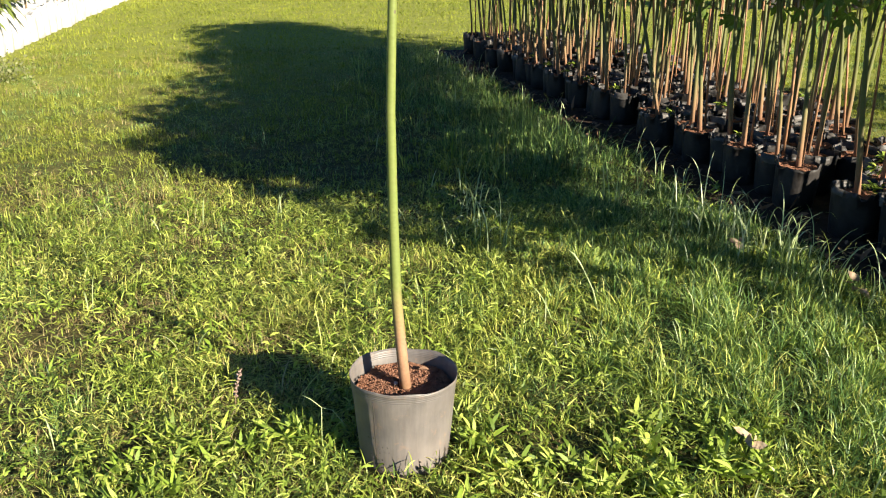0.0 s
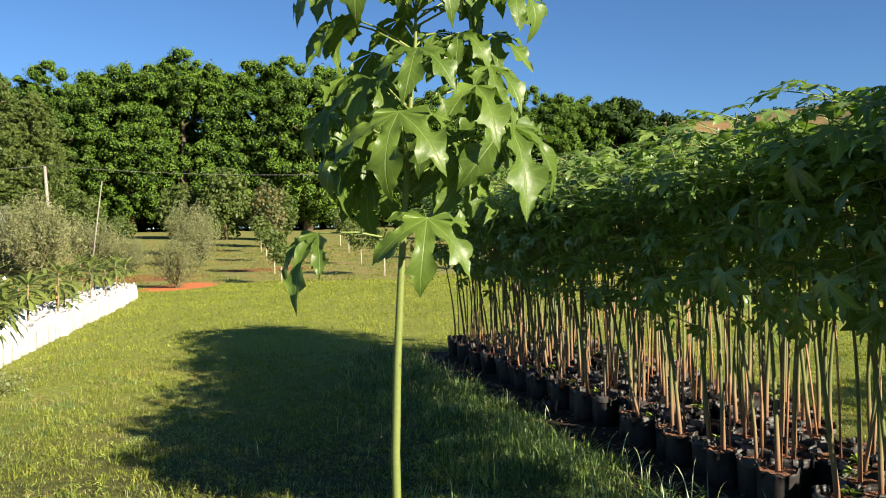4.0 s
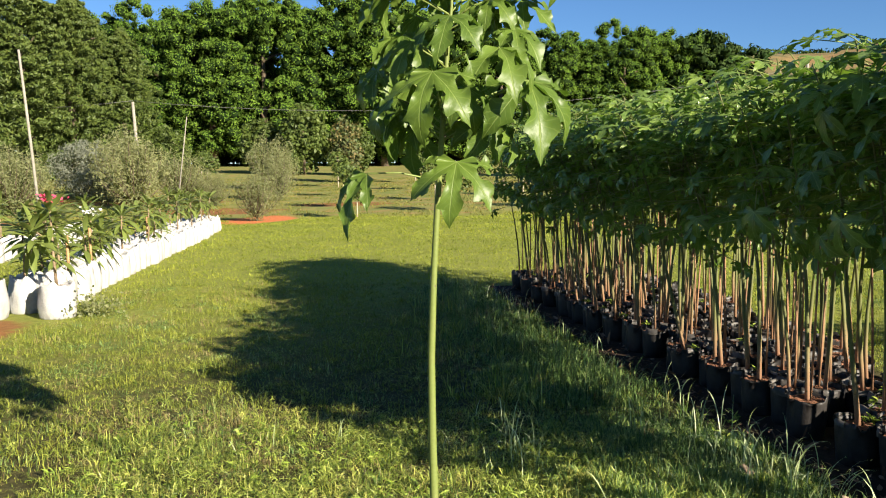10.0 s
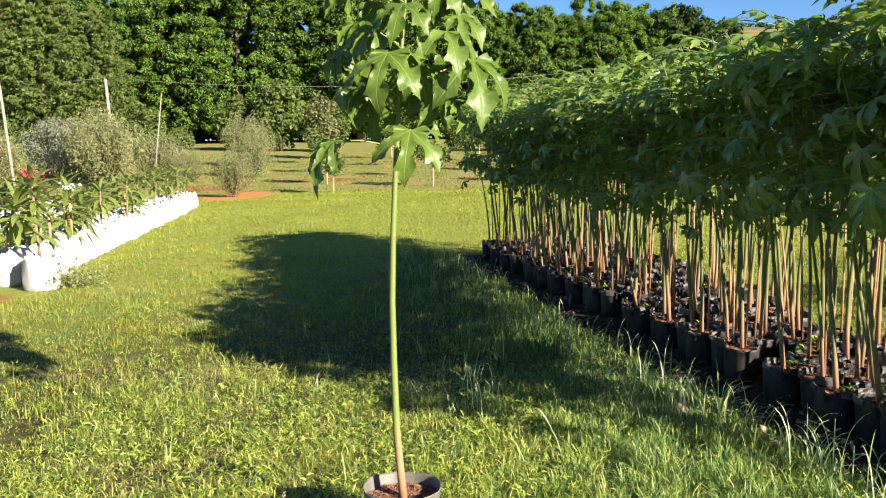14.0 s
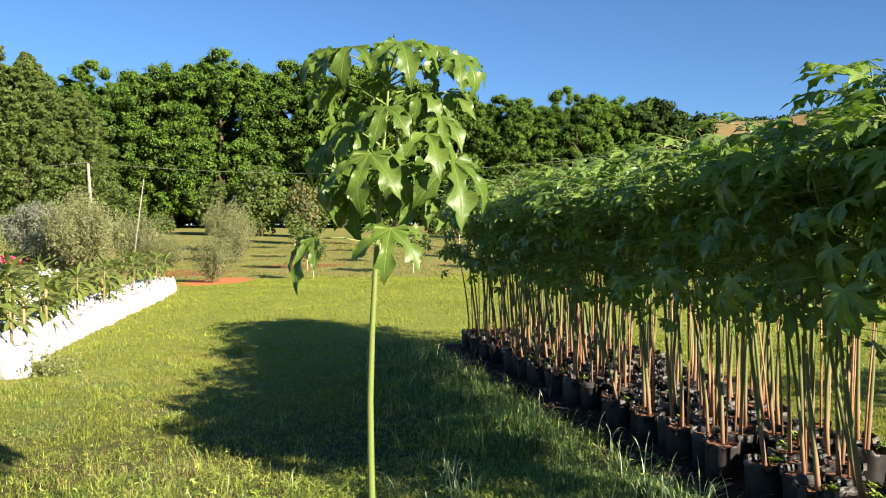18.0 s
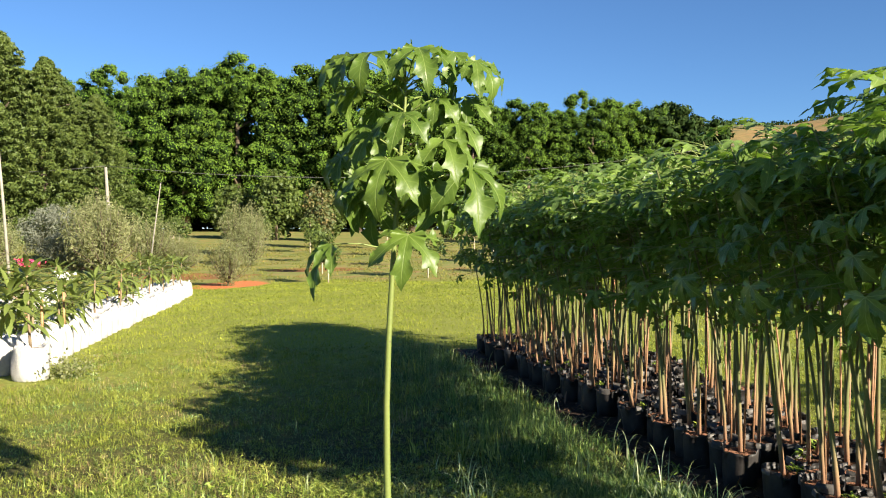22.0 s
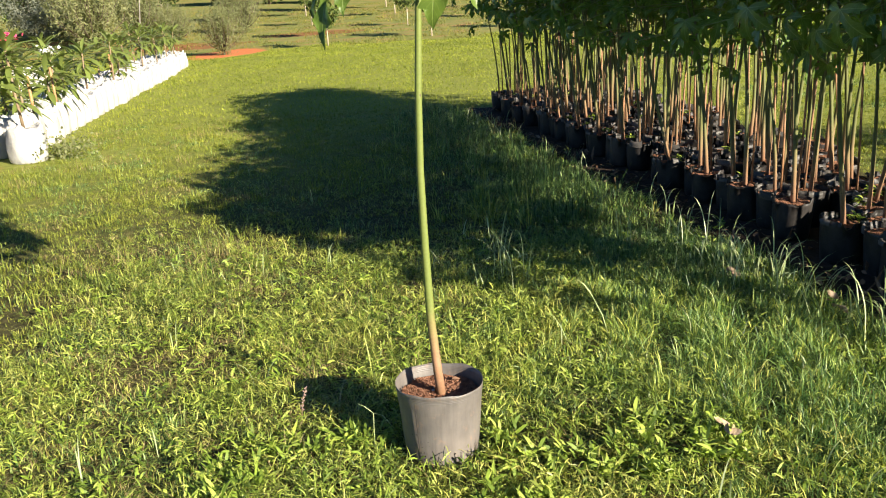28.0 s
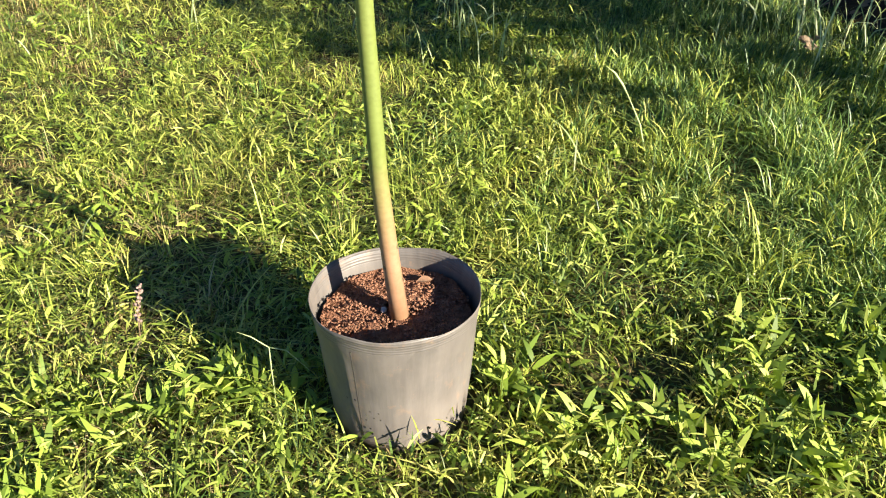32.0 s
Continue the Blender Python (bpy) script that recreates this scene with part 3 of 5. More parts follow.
def grass():
    g, lush, weed, straw, pale, middle = Geo(), Geo(), Geo(), Geo(), Geo(), Geo()

    def tufts(x, y, per, spread, lo, hi, wlo, whi, segs, dry=0.5, up=0.75, lawn=None):
        """Bunches of blades that fan out from their middles; each bunch has its own height and kind."""
        k = len(x)
        size = np.exp(rng.normal(0, 0.3, k)) * np.clip(sward(x, y), 0.35, 1.7)
        kind = np.zeros(k, int)
        kind[rng.random(k) < np.clip(by_row(x, y) * 1.2 + 0.6 * (waves(x, y, 0.8, 11) > 0.42) + 0.1 + 0.4 * smooth01((x - 0.2) / 0.9) * (y < 2.0), 0, 1)] = 1
        brown = (np.clip(1.6 * waves(x, y, 0.7, 12), 0, 1) + 0.22) * smooth01((0.3 - x) / 1.4) + 0.05
        kind[rng.random(k) < brown * dry] = 2
        x, y, size, kind = (np.repeat(q, per) for q in (x, y, size, kind))
        k = len(x)
        ox, oy = rng.normal(0, 1, k), rng.normal(0, 1, k)
        out = np.hypot(ox, oy)
        reach = spread * np.clip(size, 0.6, 1.6)
        a = np.arctan2(oy, ox) + rng.normal(0, 0.7, k)
        bend = np.clip(0.25 + 0.45 * out + rng.normal(0, 0.35, k), 0.02, 1.9) * up / 0.75
        px, py = x + ox * reach, y + oy * reach
        ln = rng.uniform(lo, hi, k) * size * np.clip(1.15 - 0.16 * out, 0.5, 1.1)
        edge = row_s(px, py)
        ln = ln * np.where((edge < 0.5) & (py < 9) & (py > -0.6), 0.65 + 0.35 * smooth01((-0.42 - edge) / 0.5), 1.0)
        w = rng.uniform(wlo, whi, k) * np.where(kind == 1, 0.75, 1) * np.where(kind == 2, 0.6, 1)
        clear = (np.hypot(px, py) > 0.15) & ((row_s(px, py) < -0.26 + 0.06 * np.sin(py * 4.1) + 0.04 * np.sin(py * 9.7)) | (row_s(px, py) > 1.6) | (py > 9.0) | (py < -0.4))
        for q, geo in enumerate((g if lawn is None else lawn, lush, straw)):
            p = (kind == q) & clear
            geo.add(*blades(px[p], py[p], ln[p], w[p], bend[p], segs, a[p]))

    tufts(*thinned(*scatter(-2.4, 2.4, -1.1, 2.8, 9500, near), 0.15), 15, 0.03, 0.025, 0.085, 0.0018, 0.0048, 3, up=1.1)
    tufts(*thinned(*scatter(-2.4, 2.4, -1.1, 2.8, 15000, near), 0.2), 7, 0.02, 0.02, 0.055, 0.004, 0.009, 2, 0.7, 1.2)
    def sprays(x, y, per, lo, hi, wlo, whi, geo):
        """Bunches of upright blades of true length that curl over at the tip."""
        x, y = np.repeat(x, per), np.repeat(y, per)
        k = len(x)
        px, py = x + rng.normal(0, 0.018, k), y + rng.normal(0, 0.018, k)
        ok = (row_s(px, py) < -0.24 + 0.07 * np.sin(py * 4.1)) & (np.hypot(px, py) > 0.16)
        px, py, k = px[ok], py[ok], int(ok.sum())
        ln = rng.uniform(lo, hi, k) * np.clip(sward(px, py), 0.6, 1.4)
        geo.add(*leaflets(px, py, np.full(k, -0.004), rng.uniform(0, 6.28, k), np.clip(rng.normal(1.15, 0.3, k), 0.4, 1.55), ln, rng.uniform(wlo, whi, k), rng.uniform(0.1, 1.5, k)))

    sprays(*thinned(*scatter(-0.6, 2.4, -1.1, 2.8, 13000, lambda x, y: near(x, y) & (rng.random(len(x)) < by_row(x, y) * 1.2)), 0.05, 0.9), 11, 0.04, 0.115, 0.0018, 0.0042, lush)
    tufts(*thinned(*scatter(-5.2, 7.0, -4.5, 9.5, 33000, lambda x, y: mid(x, y) & ~near(x, y)), 0.45), 14, 0.045, 0.025, 0.07, 0.003, 0.006, 2, 0.25, up=0.75, lawn=middle)
    tufts(*scatter(-1.0, 2.4, 2.8, 9.0, 5000, lambda x, y: rng.random(len(x)) < by_row(x, y) * 1.3), 12, 0.03, 0.09, 0.17, 0.004, 0.008, 2, 0.2)
    tufts(*scatter(-5.2, 7.0, -4.5, 9.5, 31000, lambda x, y: mid(x, y) & ~near(x, y)), 6, 0.06, 0.02, 0.045, 0.005, 0.01, 1, 0.3, 1.1, middle)
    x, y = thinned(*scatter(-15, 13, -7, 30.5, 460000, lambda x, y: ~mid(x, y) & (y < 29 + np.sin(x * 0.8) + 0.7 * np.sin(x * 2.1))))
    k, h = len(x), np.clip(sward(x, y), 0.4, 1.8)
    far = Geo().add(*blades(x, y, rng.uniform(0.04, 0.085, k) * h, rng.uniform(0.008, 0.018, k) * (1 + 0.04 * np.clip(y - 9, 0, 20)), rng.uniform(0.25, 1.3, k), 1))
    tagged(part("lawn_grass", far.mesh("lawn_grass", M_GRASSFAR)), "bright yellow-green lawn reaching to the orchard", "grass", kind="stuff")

    x, y = thinned(*scatter(-34, 26, 28, 62, 120000, lambda x, y: waves(x, y, 0.22, 15) > -0.35), 0.1, 0.9)
    k = len(x)
    rough = Geo().add(*blades(x, y, rng.uniform(0.05, 0.14, k), rng.uniform(0.025, 0.06, k), rng.uniform(0.2, 1.3, k), 1))
    tagged(part("orchard_grass", rough.mesh("orchard_grass", M_ORCHARD)), "patchy half-dry grass between the orchard trees", "grass", kind="stuff")

    sprays(*thinned(*scatter(0.2, 2.3, -1.0, 1.8, 3800, near), 0.1, 0.9), 8, 0.035, 0.1, 0.0022, 0.0045, g)

    # leafy shoots: leaves set alternately along a short leaning stem
    def shoots(x, y, geo, tall):
        k = len(x)
        h, a0, tip = rng.uniform(0.5, 1.0, k) * tall, rng.uniform(0, 6.28, k), rng.uniform(0.1, 0.8, k)
        n = 8
        x, y, h, a0, tip = (np.repeat(q, n) for q in (x, y, h, a0, tip))
        step = np.tile(np.arange(n), k)
        f = (step + 0.5) / n
        out = h * tip * f
        a = a0 + step * 2.7 + rng.normal(0, 0.4, k * n)
        geo.add(*leaflets(x + out * np.cos(a0), y + out * np.sin(a0), h * f, a, rng.uniform(-0.25, 1.25, k * n), rng.uniform(0.016, 0.05, k * n), rng.uniform(0.002, 0.0056, k * n), rng.uniform(0.1, 1.3, k * n)))

    cx, cy = scatter(-2.4, 2.4, -1.1, 2.8, 21000, near)
    pick = rng.random(len(cx)) < np.clip(0.3 + 0.6 * waves(cx, cy, 1.1, 21) + 0.3 * np.exp(-((cx + 0.3) / 1.4) ** 2 - (cy / 0.9) ** 2) - 0.2 * by_row(cx, cy) - 0.12 * smooth01((cx - 0.35) / 0.7), 0.06, 1) * (row_s(cx, cy) < -0.34)
    shoot = Geo()
    shoots(cx[pick], cy[pick], shoot, 0.085)
    cx, cy = scatter(-4.6, 2.4, -1.1, 6.0, 10000, lambda x, y: mid(x, y) & ~near(x, y))
    pick = rng.random(len(cx)) < np.clip(0.5 + 0.6 * waves(cx, cy, 0.8, 22) - 0.16 * np.clip(cy - 2.8, 0, 4), 0.03, 1) * (row_s(cx, cy) < -0.34)
    shoots(cx[pick], cy[pick], shoot, 0.065)
    tagged(part("leafy_grass", shoot.mesh("leafy_grass", M_SHOOT)), "leafy creeping grass shoots round the grey pot", "grass", kind="stuff")

    # low rosettes of rounded weed leaves
    cx, cy = scatter(-2.4, 2.4, -1.1, 2.8, 6000, near)
    keep = rng.random(len(cx)) < np.clip(0.2 + 0.55 * waves(cx, cy, 1.3, 6) + 0.35 * np.exp(-((cx + 0.3) / 1.2) ** 2 - ((cy + 0.1) / 0.8) ** 2), 0.03, 0.8)
    cx, cy = np.repeat(cx[keep], 7), np.repeat(cy[keep], 7)
    k = len(cx)
    weed.add(*leaflets(cx + rng.normal(0, 0.012, k), cy + rng.normal(0, 0.012, k), rng.uniform(0.0, 0.045, k), rng.uniform(0, 6.28, k), rng.uniform(-0.1, 1.0, k), rng.uniform(0.02, 0.055, k), rng.uniform(0.006, 0.012, k), rng.uniform(0.2, 1.2, k)))

    cx, cy = scatter(-0.85, 1.0, -0.6, 0.1, 420, lambda x, y: (waves(x, y, 1.6, 31) > 0.1) & (np.hypot(x, y) > 0.2))
    cx, cy = np.repeat(cx, 9), np.repeat(cy, 9)
    k = len(cx)
    weed.add(*leaflets(cx + rng.normal(0, 0.01, k), cy + rng.normal(0, 0.01, k), rng.uniform(0.01, 0.05, k), rng.uniform(0, 6.28, k), rng.uniform(0.1, 1.2, k), rng.uniform(0.035, 0.075, k), rng.uniform(0.008, 0.015, k), rng.uniform(0.2, 1.0, k)))

    # thin pale stalks that rise and nod over, beside the pots, a few on the lawn
    def stalks(cx, cy, per, lo, hi, spread, turn=2.2, late=2.2):
        cx, cy = np.repeat(np.asarray(cx, float), per), np.repeat(np.asarray(cy, float), per)
        k, segs = len(cx), 9
        cx, cy = cx + rng.normal(0, spread, k), cy + rng.normal(0, spread, k)
        ln, a, w = rng.uniform(lo, hi, k), rng.uniform(0, 6.28, k), rng.uniform(0.0035, 0.007, k)
        tilt, over = rng.uniform(0.02, 0.45, k), rng.uniform(0.45, 1.0, k) * turn
        side = np.stack([-np.sin(a), np.cos(a), np.zeros(k)], 1)
        p, v = np.stack([cx, cy, height(cx, cy) - 0.005], 1), []
        for q in range(segs + 1):
            f = q / segs
            ww = (w * (0.5 + 1.2 * f - 1.7 * f ** 3) * 0.5)[:, None] if q < segs else (w * 0.03)[:, None]
            v += [p - side * ww, p + side * ww]
            t = tilt + over * f ** late
            p = p + np.stack([np.sin(t) * np.cos(a), np.sin(t) * np.sin(a), np.cos(t)], 1) * (ln / segs)[:, None]
        n = len(v)
        i = np.arange(k)[:, None] * n
        f = np.concatenate([x for q in range(segs) for x in (i + [[2 * q, 2 * q + 1, 2 * q + 3]], i + [[2 * q, 2 * q + 3, 2 * q + 2]])])
        pale.add(np.stack(v, 1).reshape(-1, 3), f)

    stalks(*scatter(-0.5, 2.3, -0.6, 8.0, 420, lambda x, y: (row_s(x, y) > -0.55) & (row_s(x, y) < -0.16)), 3, 0.1, 0.3, 0.03)
    stalks(*scatter(-2.2, 1.9, -0.8, 5.5, 60, lambda x, y: row_s(x, y) < -0.4), 2, 0.1, 0.24, 0.02)
    for ax, ay, n in ((0.29, 1.75, 7), (0.2, 1.92, 5), (0.36, 1.6, 4), (1.56, 1.33, 13), (1.6, 1.46, 9), (1.41, 1.4, 11), (1.43, 1.62, 9), (1.33, 1.68, 8), (1.38, 2.12, 7), (1.65, 1.08, 9), (1.79, 0.68, 12), (1.9, 0.54, 10), (1.97, 0.25, 9), (1.2, 1.95, 6), (1.05, 2.3, 6)):
        stalks([ax], [ay], n, 0.26, 0.46, 0.05, 3.0, 2.8)
        k = n
        bx, by = ax + rng.normal(0, 0.06, k), ay + rng.normal(0, 0.06, k)
        pale.add(*leaflets(bx, by, rng.uniform(0.06, 0.2, k), rng.uniform(0, 6.28, k), rng.uniform(0.5, 1.3, k), rng.uniform(0.06, 0.14, k), rng.uniform(0.003, 0.0055, k), rng.uniform(1.2, 2.6, k)))
    # a few blades against the front of the pot
    k = 26
    a = rng.uniform(3.6, 5.9, k)
    lush.add(*blades(0.155 * np.cos(a), 0.155 * np.sin(a), rng.uniform(0.05, 0.12, k), rng.uniform(0.003, 0.006, k), rng.uniform(0.1, 0.6, k), 4, a))

    x, y = scatter(-2.4, 2.4, -1.1, 2.8, 7000, lambda x, y: near(x, y) & (waves(x, y, 3.2, 3) < 0.0))
    k = len(x)
    straw.add(*blades(x, y, rng.uniform(0.02, 0.06, k), rng.uniform(0.0015, 0.004, k), rng.uniform(0.8, 2.2, k), 2))
    tagged(part("grass", g.mesh("grass", M_GRASS)), "sunlit mown lawn grass, yellow-green blades", "grass", kind="stuff")
    tagged(part("open_lawn", middle.mesh("open_lawn", M_GRASSMID)), "short sunlit lawn grass, evenly yellow-green", "grass", kind="stuff")
    tagged(part("tall_grass", lush.mesh("tall_grass", M_LUSH)), "taller lush bluish-green grass beside black pots", "grass", kind="stuff")
    tagged(part("grass_stalks", pale.mesh("grass_stalks", M_STALK)), "thin pale arching grass stalks beside black pots", "grass", kind="stuff")
    tagged(part("lawn_weed", weed.mesh("lawn_weed", M_WEED)), "low rosettes of broad-leaved weeds in the lawn", "weeds", kind="stuff")
    tagged(part("dry_grass", straw.mesh("dry_grass", M_STRAW)), "dry straw-coloured blades among the lawn", "grass", kind="stuff")


grass()


def litter():
    """Dead leaves under and beside the nursery row, and one curled leaf on the lawn."""
    r = random.Random(17)
    g = Geo()
    for k in range(900):
        y = r.uniform(-0.3, 9.0)
        s = r.choice((r.gauss(-0.14, 0.1), r.uniform(0, 1.6), r.uniform(0, 1.6)))
        x = s + 2.45 - 0.258 * y
        v, f, u = long_leaf(r.uniform(0.03, 0.085), r.uniform(0.012, 0.03), r.uniform(-1.2, 1.2))
        g.add(moved(v, pose(x, y, hz(x, y) + r.uniform(0.008, 0.03), r.uniform(-50, 50), r.uniform(-40, 40), r.uniform(0, 360))), f, u)
    tagged(part("leaf_litter", g.mesh("leaf_litter", M_DEADLEAF)), "brown dead leaves on bare soil by the pots", "leaf litter", kind="stuff")
    for k, (x, y, z, ln) in enumerate(((0.957, -0.074, 0.06, 0.05), (1.43, 1.5, 0.06, 0.055), (1.73, 1.0, 0.07, 0.06))):
        g = Geo()
        for q in range(4):
            v, f, u = long_leaf(ln * r.uniform(0.6, 1), ln * 0.5, r.uniform(-1.0, 0.6))
            g.add(moved(v, pose(r.uniform(-0.02, 0.02), r.uniform(-0.02, 0.02), 0.01 * q, r.uniform(-60, 60), r.uniform(-30, 30), 80 * q)), f, u)
        ob = part("dead_leaf", g.mesh("dead_leaf", M_PALELEAF))
        ob.matrix_basis = pose(x, y, hz(x, y) + z)
        tagged(ob, "curled pale brown dead leaf lying on the grass", "dead leaf")


litter()


def lawn_herbs():
    """A forked seed stalk and a small flower spike beside the grey pot."""
    e = tagged(new("seed_stalk"), "thin pale forked grass seed stalk beside the pot", "grass stalk")
    part("stem", Geo().add(*tube([(0, 0, -0.03), (0.002, 0, 0.06), (0.004, 0, 0.115)], [0.0016, 0.0013, 0.001], 6)).mesh("stem", M_STALK), e)
    part("arm", Geo().add(*tube([(0.004, 0, 0.115), (-0.025, 0.002, 0.14), (-0.05, 0.004, 0.152)], [0.001, 0.0012, 0.0006], 6)).mesh("arm", M_STALK), e)
    part("arm", Geo().add(*tube([(0.004, 0, 0.115), (0.035, -0.002, 0.108), (0.075, -0.004, 0.055)], [0.001, 0.0012, 0.0006], 6)).mesh("arm", M_STALK), e)
    e.matrix_basis = pose(-0.242, 0.022, hz(-0.242, 0.022) + 0.03)
    e = tagged(new("grass_stem"), "long leaning grass stem with a narrow seed head", "grass stalk")
    part("stem", Geo().add(*tube([(0, 0, -0.03), (-0.035, 0, 0.09), (-0.075, 0.01, 0.17)], [0.0022, 0.002, 0.0016], 6)).mesh("stem", M_STALK), e)
    part("seed_head", Geo().add(*tube([(-0.075, 0.01, 0.17), (-0.092, 0.012, 0.2), (-0.115, 0.015, 0.232), (-0.14, 0.018, 0.25)], [0.0016, 0.0032, 0.0026, 0.0008], 6)).mesh("seed_head", M_STALK), e, "narrow pale seed head")
    e.matrix_basis = pose(0.71, 0.87, hz(0.71, 0.87) + 0.03)
    e = tagged(new("flower_spike"), "small withered purplish flower spike in the lawn", "wildflower")
    part("stem", Geo().add(*tube([(0, 0, -0.03), (0.012, 0, 0.06), (0.03, 0, 0.13)], [0.0022, 0.0018, 0.001], 6)).mesh("stem", M_SHRUBSTEM), e)
    r = random.Random(5)
    floret = Geo().add(*lathe([(0, 0), (0.003, 0.003), (0.0036, 0.007), (0.001, 0.01)], 6)).mesh("floret", M_FLORET)
    for k in range(22):
        f = k / 21
        part("floret", floret, e, "", pose(0.008 + 0.022 * f, 0, 0.035 + 0.095 * f, 0, 0, k * 137.5) @ pose(0, 0, 0, 0, r.uniform(45, 80), 0) @ Matrix.Scale(r.uniform(0.6, 1.2), 4))
    e.matrix_basis = pose(-0.55, 0.226, hz(-0.55, 0.226) + 0.03)


lawn_herbs()


# ---- black pots with saplings ----
def sapling_crown(seed, count, z0, z1, side=0.0, grown=1.0):
    """Spreading, nodding lower leaves along the stem, and the top leaves, painted paler for sunlight, apart from them.
    """
    r = random.Random(seed)
    g, young, st, leaves = Geo(), Geo(), Geo(), []
    for i in range(count + 16):
        crest = i >= count
        f = 1.0 if crest else i / count
        z = z1 - r.uniform(0, 0.34) if crest else z0 + (z1 - z0) * f ** 0.8 - (r.uniform(0.05, 0.2) if i == 0 else 0)
        az = i * 137.5 + r.uniform(-25, 25)
        away = -side * max(0.0, math.cos(radians(az + 180)))
        lp = r.uniform(0.08, 0.25) if crest else (0.32 - 0.1 * f) * r.uniform(0.5, 1.4)
        el = r.uniform(-5, 50) if crest else -12 + 45 * f ** 2 + r.uniform(-15, 15)
        ca, sa = math.cos(radians(az)), math.sin(radians(az))
        tip = Vector((away + ca * lp * math.cos(radians(el)), sa * lp * math.cos(radians(el)), z + lp * math.sin(radians(el))))
        st.add(*tube([(0, 0, z), tip * 0.55 + Vector((0, 0, 0.45 * z + 0.012)), tip], [0.0035, 0.003, 0.0025], 4))
        pitch = r.uniform(-22, 12) if crest else 40 - 22 * f + r.gauss(0, 20)
        v, t, u = lobed(grown * (r.uniform(0.1, 0.17) if crest else r.uniform(0.12, 0.2)), LOBES5, COARSE, 0.28, r.uniform(0.5, 1.4), r.uniform(0.05, 0.35), 0.25, r.random())
        m = Matrix.Translation(tip) @ pose(0, 0, 0, r.gauss(0, 14), pitch, az)
        (young if crest else g).add(moved(v, m), t, u)
        leaves.append((v, t, u, m, crest))
    return g, young, st, leaves


def black_pot_mesh(seed):
    """A black film pot, dented, its rim torn and folded outwards in places."""
    r = random.Random(seed)
    sides = 36
    prof = [(0.0, 0.002), (0.098, 0.0), (0.104, 0.012), (0.108, 0.09), (0.112, 0.17), (0.114, 0.225), (0.116, 0.262), (0.1145, 0.263), (0.111, 0.235), (0.107, 0.2)]
    v, f = lathe(prof, sides, lambda t, i: 1 + (0.04 * math.sin(3 * t + seed) + 0.025 * math.sin(7 * t + 0.7 * i + seed) + r.uniform(-0.006, 0.006)) * (i > 1))
    v = [list(p) for p in v]
    k = 0
    while k < sides:
        n = r.randint(2, 6)
        kind = r.random()
        for m in range(k, min(k + n, sides)):
            for i in (5, 6, 7):
                p = v[i * sides + m]
                if kind < 0.14 and i > 5:
                    p[0] *= 1.07
                    p[1] *= 1.07
                    p[2] -= 0.03 + r.uniform(0, 0.008)
                elif kind < 0.4 and i > 5:
                    p[2] -= 0.02
                elif i > 5:
                    p[2] += r.uniform(-0.003, 0.007)
        k += n
    return Geo().add(v, f).mesh("black_pot", M_BLACKBAG, False)


def rim_flaps(seed, parent):
    """Strips of the film pot's mouth folded outwards and down, dusty, and coloured paler for the sun they catch."""
    r = random.Random(seed + 300)
    a = r.uniform(0, 2)
    for _ in range(r.choice((2, 3, 3))):
        w, out, drop = r.uniform(0.4, 1.0), r.uniform(0.006, 0.016), r.uniform(0.02, 0.05)
        v, n = [], 6
        for rad, z in ((0.112, 0.255), (0.1155, 0.272), (0.118 + out * 0.6, 0.272), (0.118 + out, 0.268 - drop * 0.5), (0.117 + out, 0.264 - drop)):
            for k in range(n):
                t = a + w * k / (n - 1)
                q = 1 + 0.04 * math.sin(3 * t + seed) + 0.02 * math.sin(9 * t)
                v.append((rad * q * math.cos(t), rad * q * math.sin(t), z + 0.004 * math.sin(7 * t + seed) + r.uniform(-0.002, 0.002)))
        part("rim_flap", Geo().add(v, quads(5, n, False)).mesh("rim_flap", M_RIM), parent)
        a += w + r.uniform(0.7, 1.6)


def soil_mesh(radius, z, seed, mat):
    r = random.Random(seed)
    sides, v, f = 20, [(0, 0, z + 0.008)], []
    rings = 5
    for i in range(1, rings + 1):
        for k in range(sides):
            t = 2 * math.pi * k / sides
            q = radius * i / rings
            v.append((q * math.cos(t), q * math.sin(t), z + r.uniform(-0.006, 0.008)))
    f = [(0, 1 + k, 1 + (k + 1) % sides) for k in range(sides)]
    f += [tuple(a + 1 for a in t) for t in quads(rings, sides)]
    return Geo().add(v, f).mesh("soil", mat)


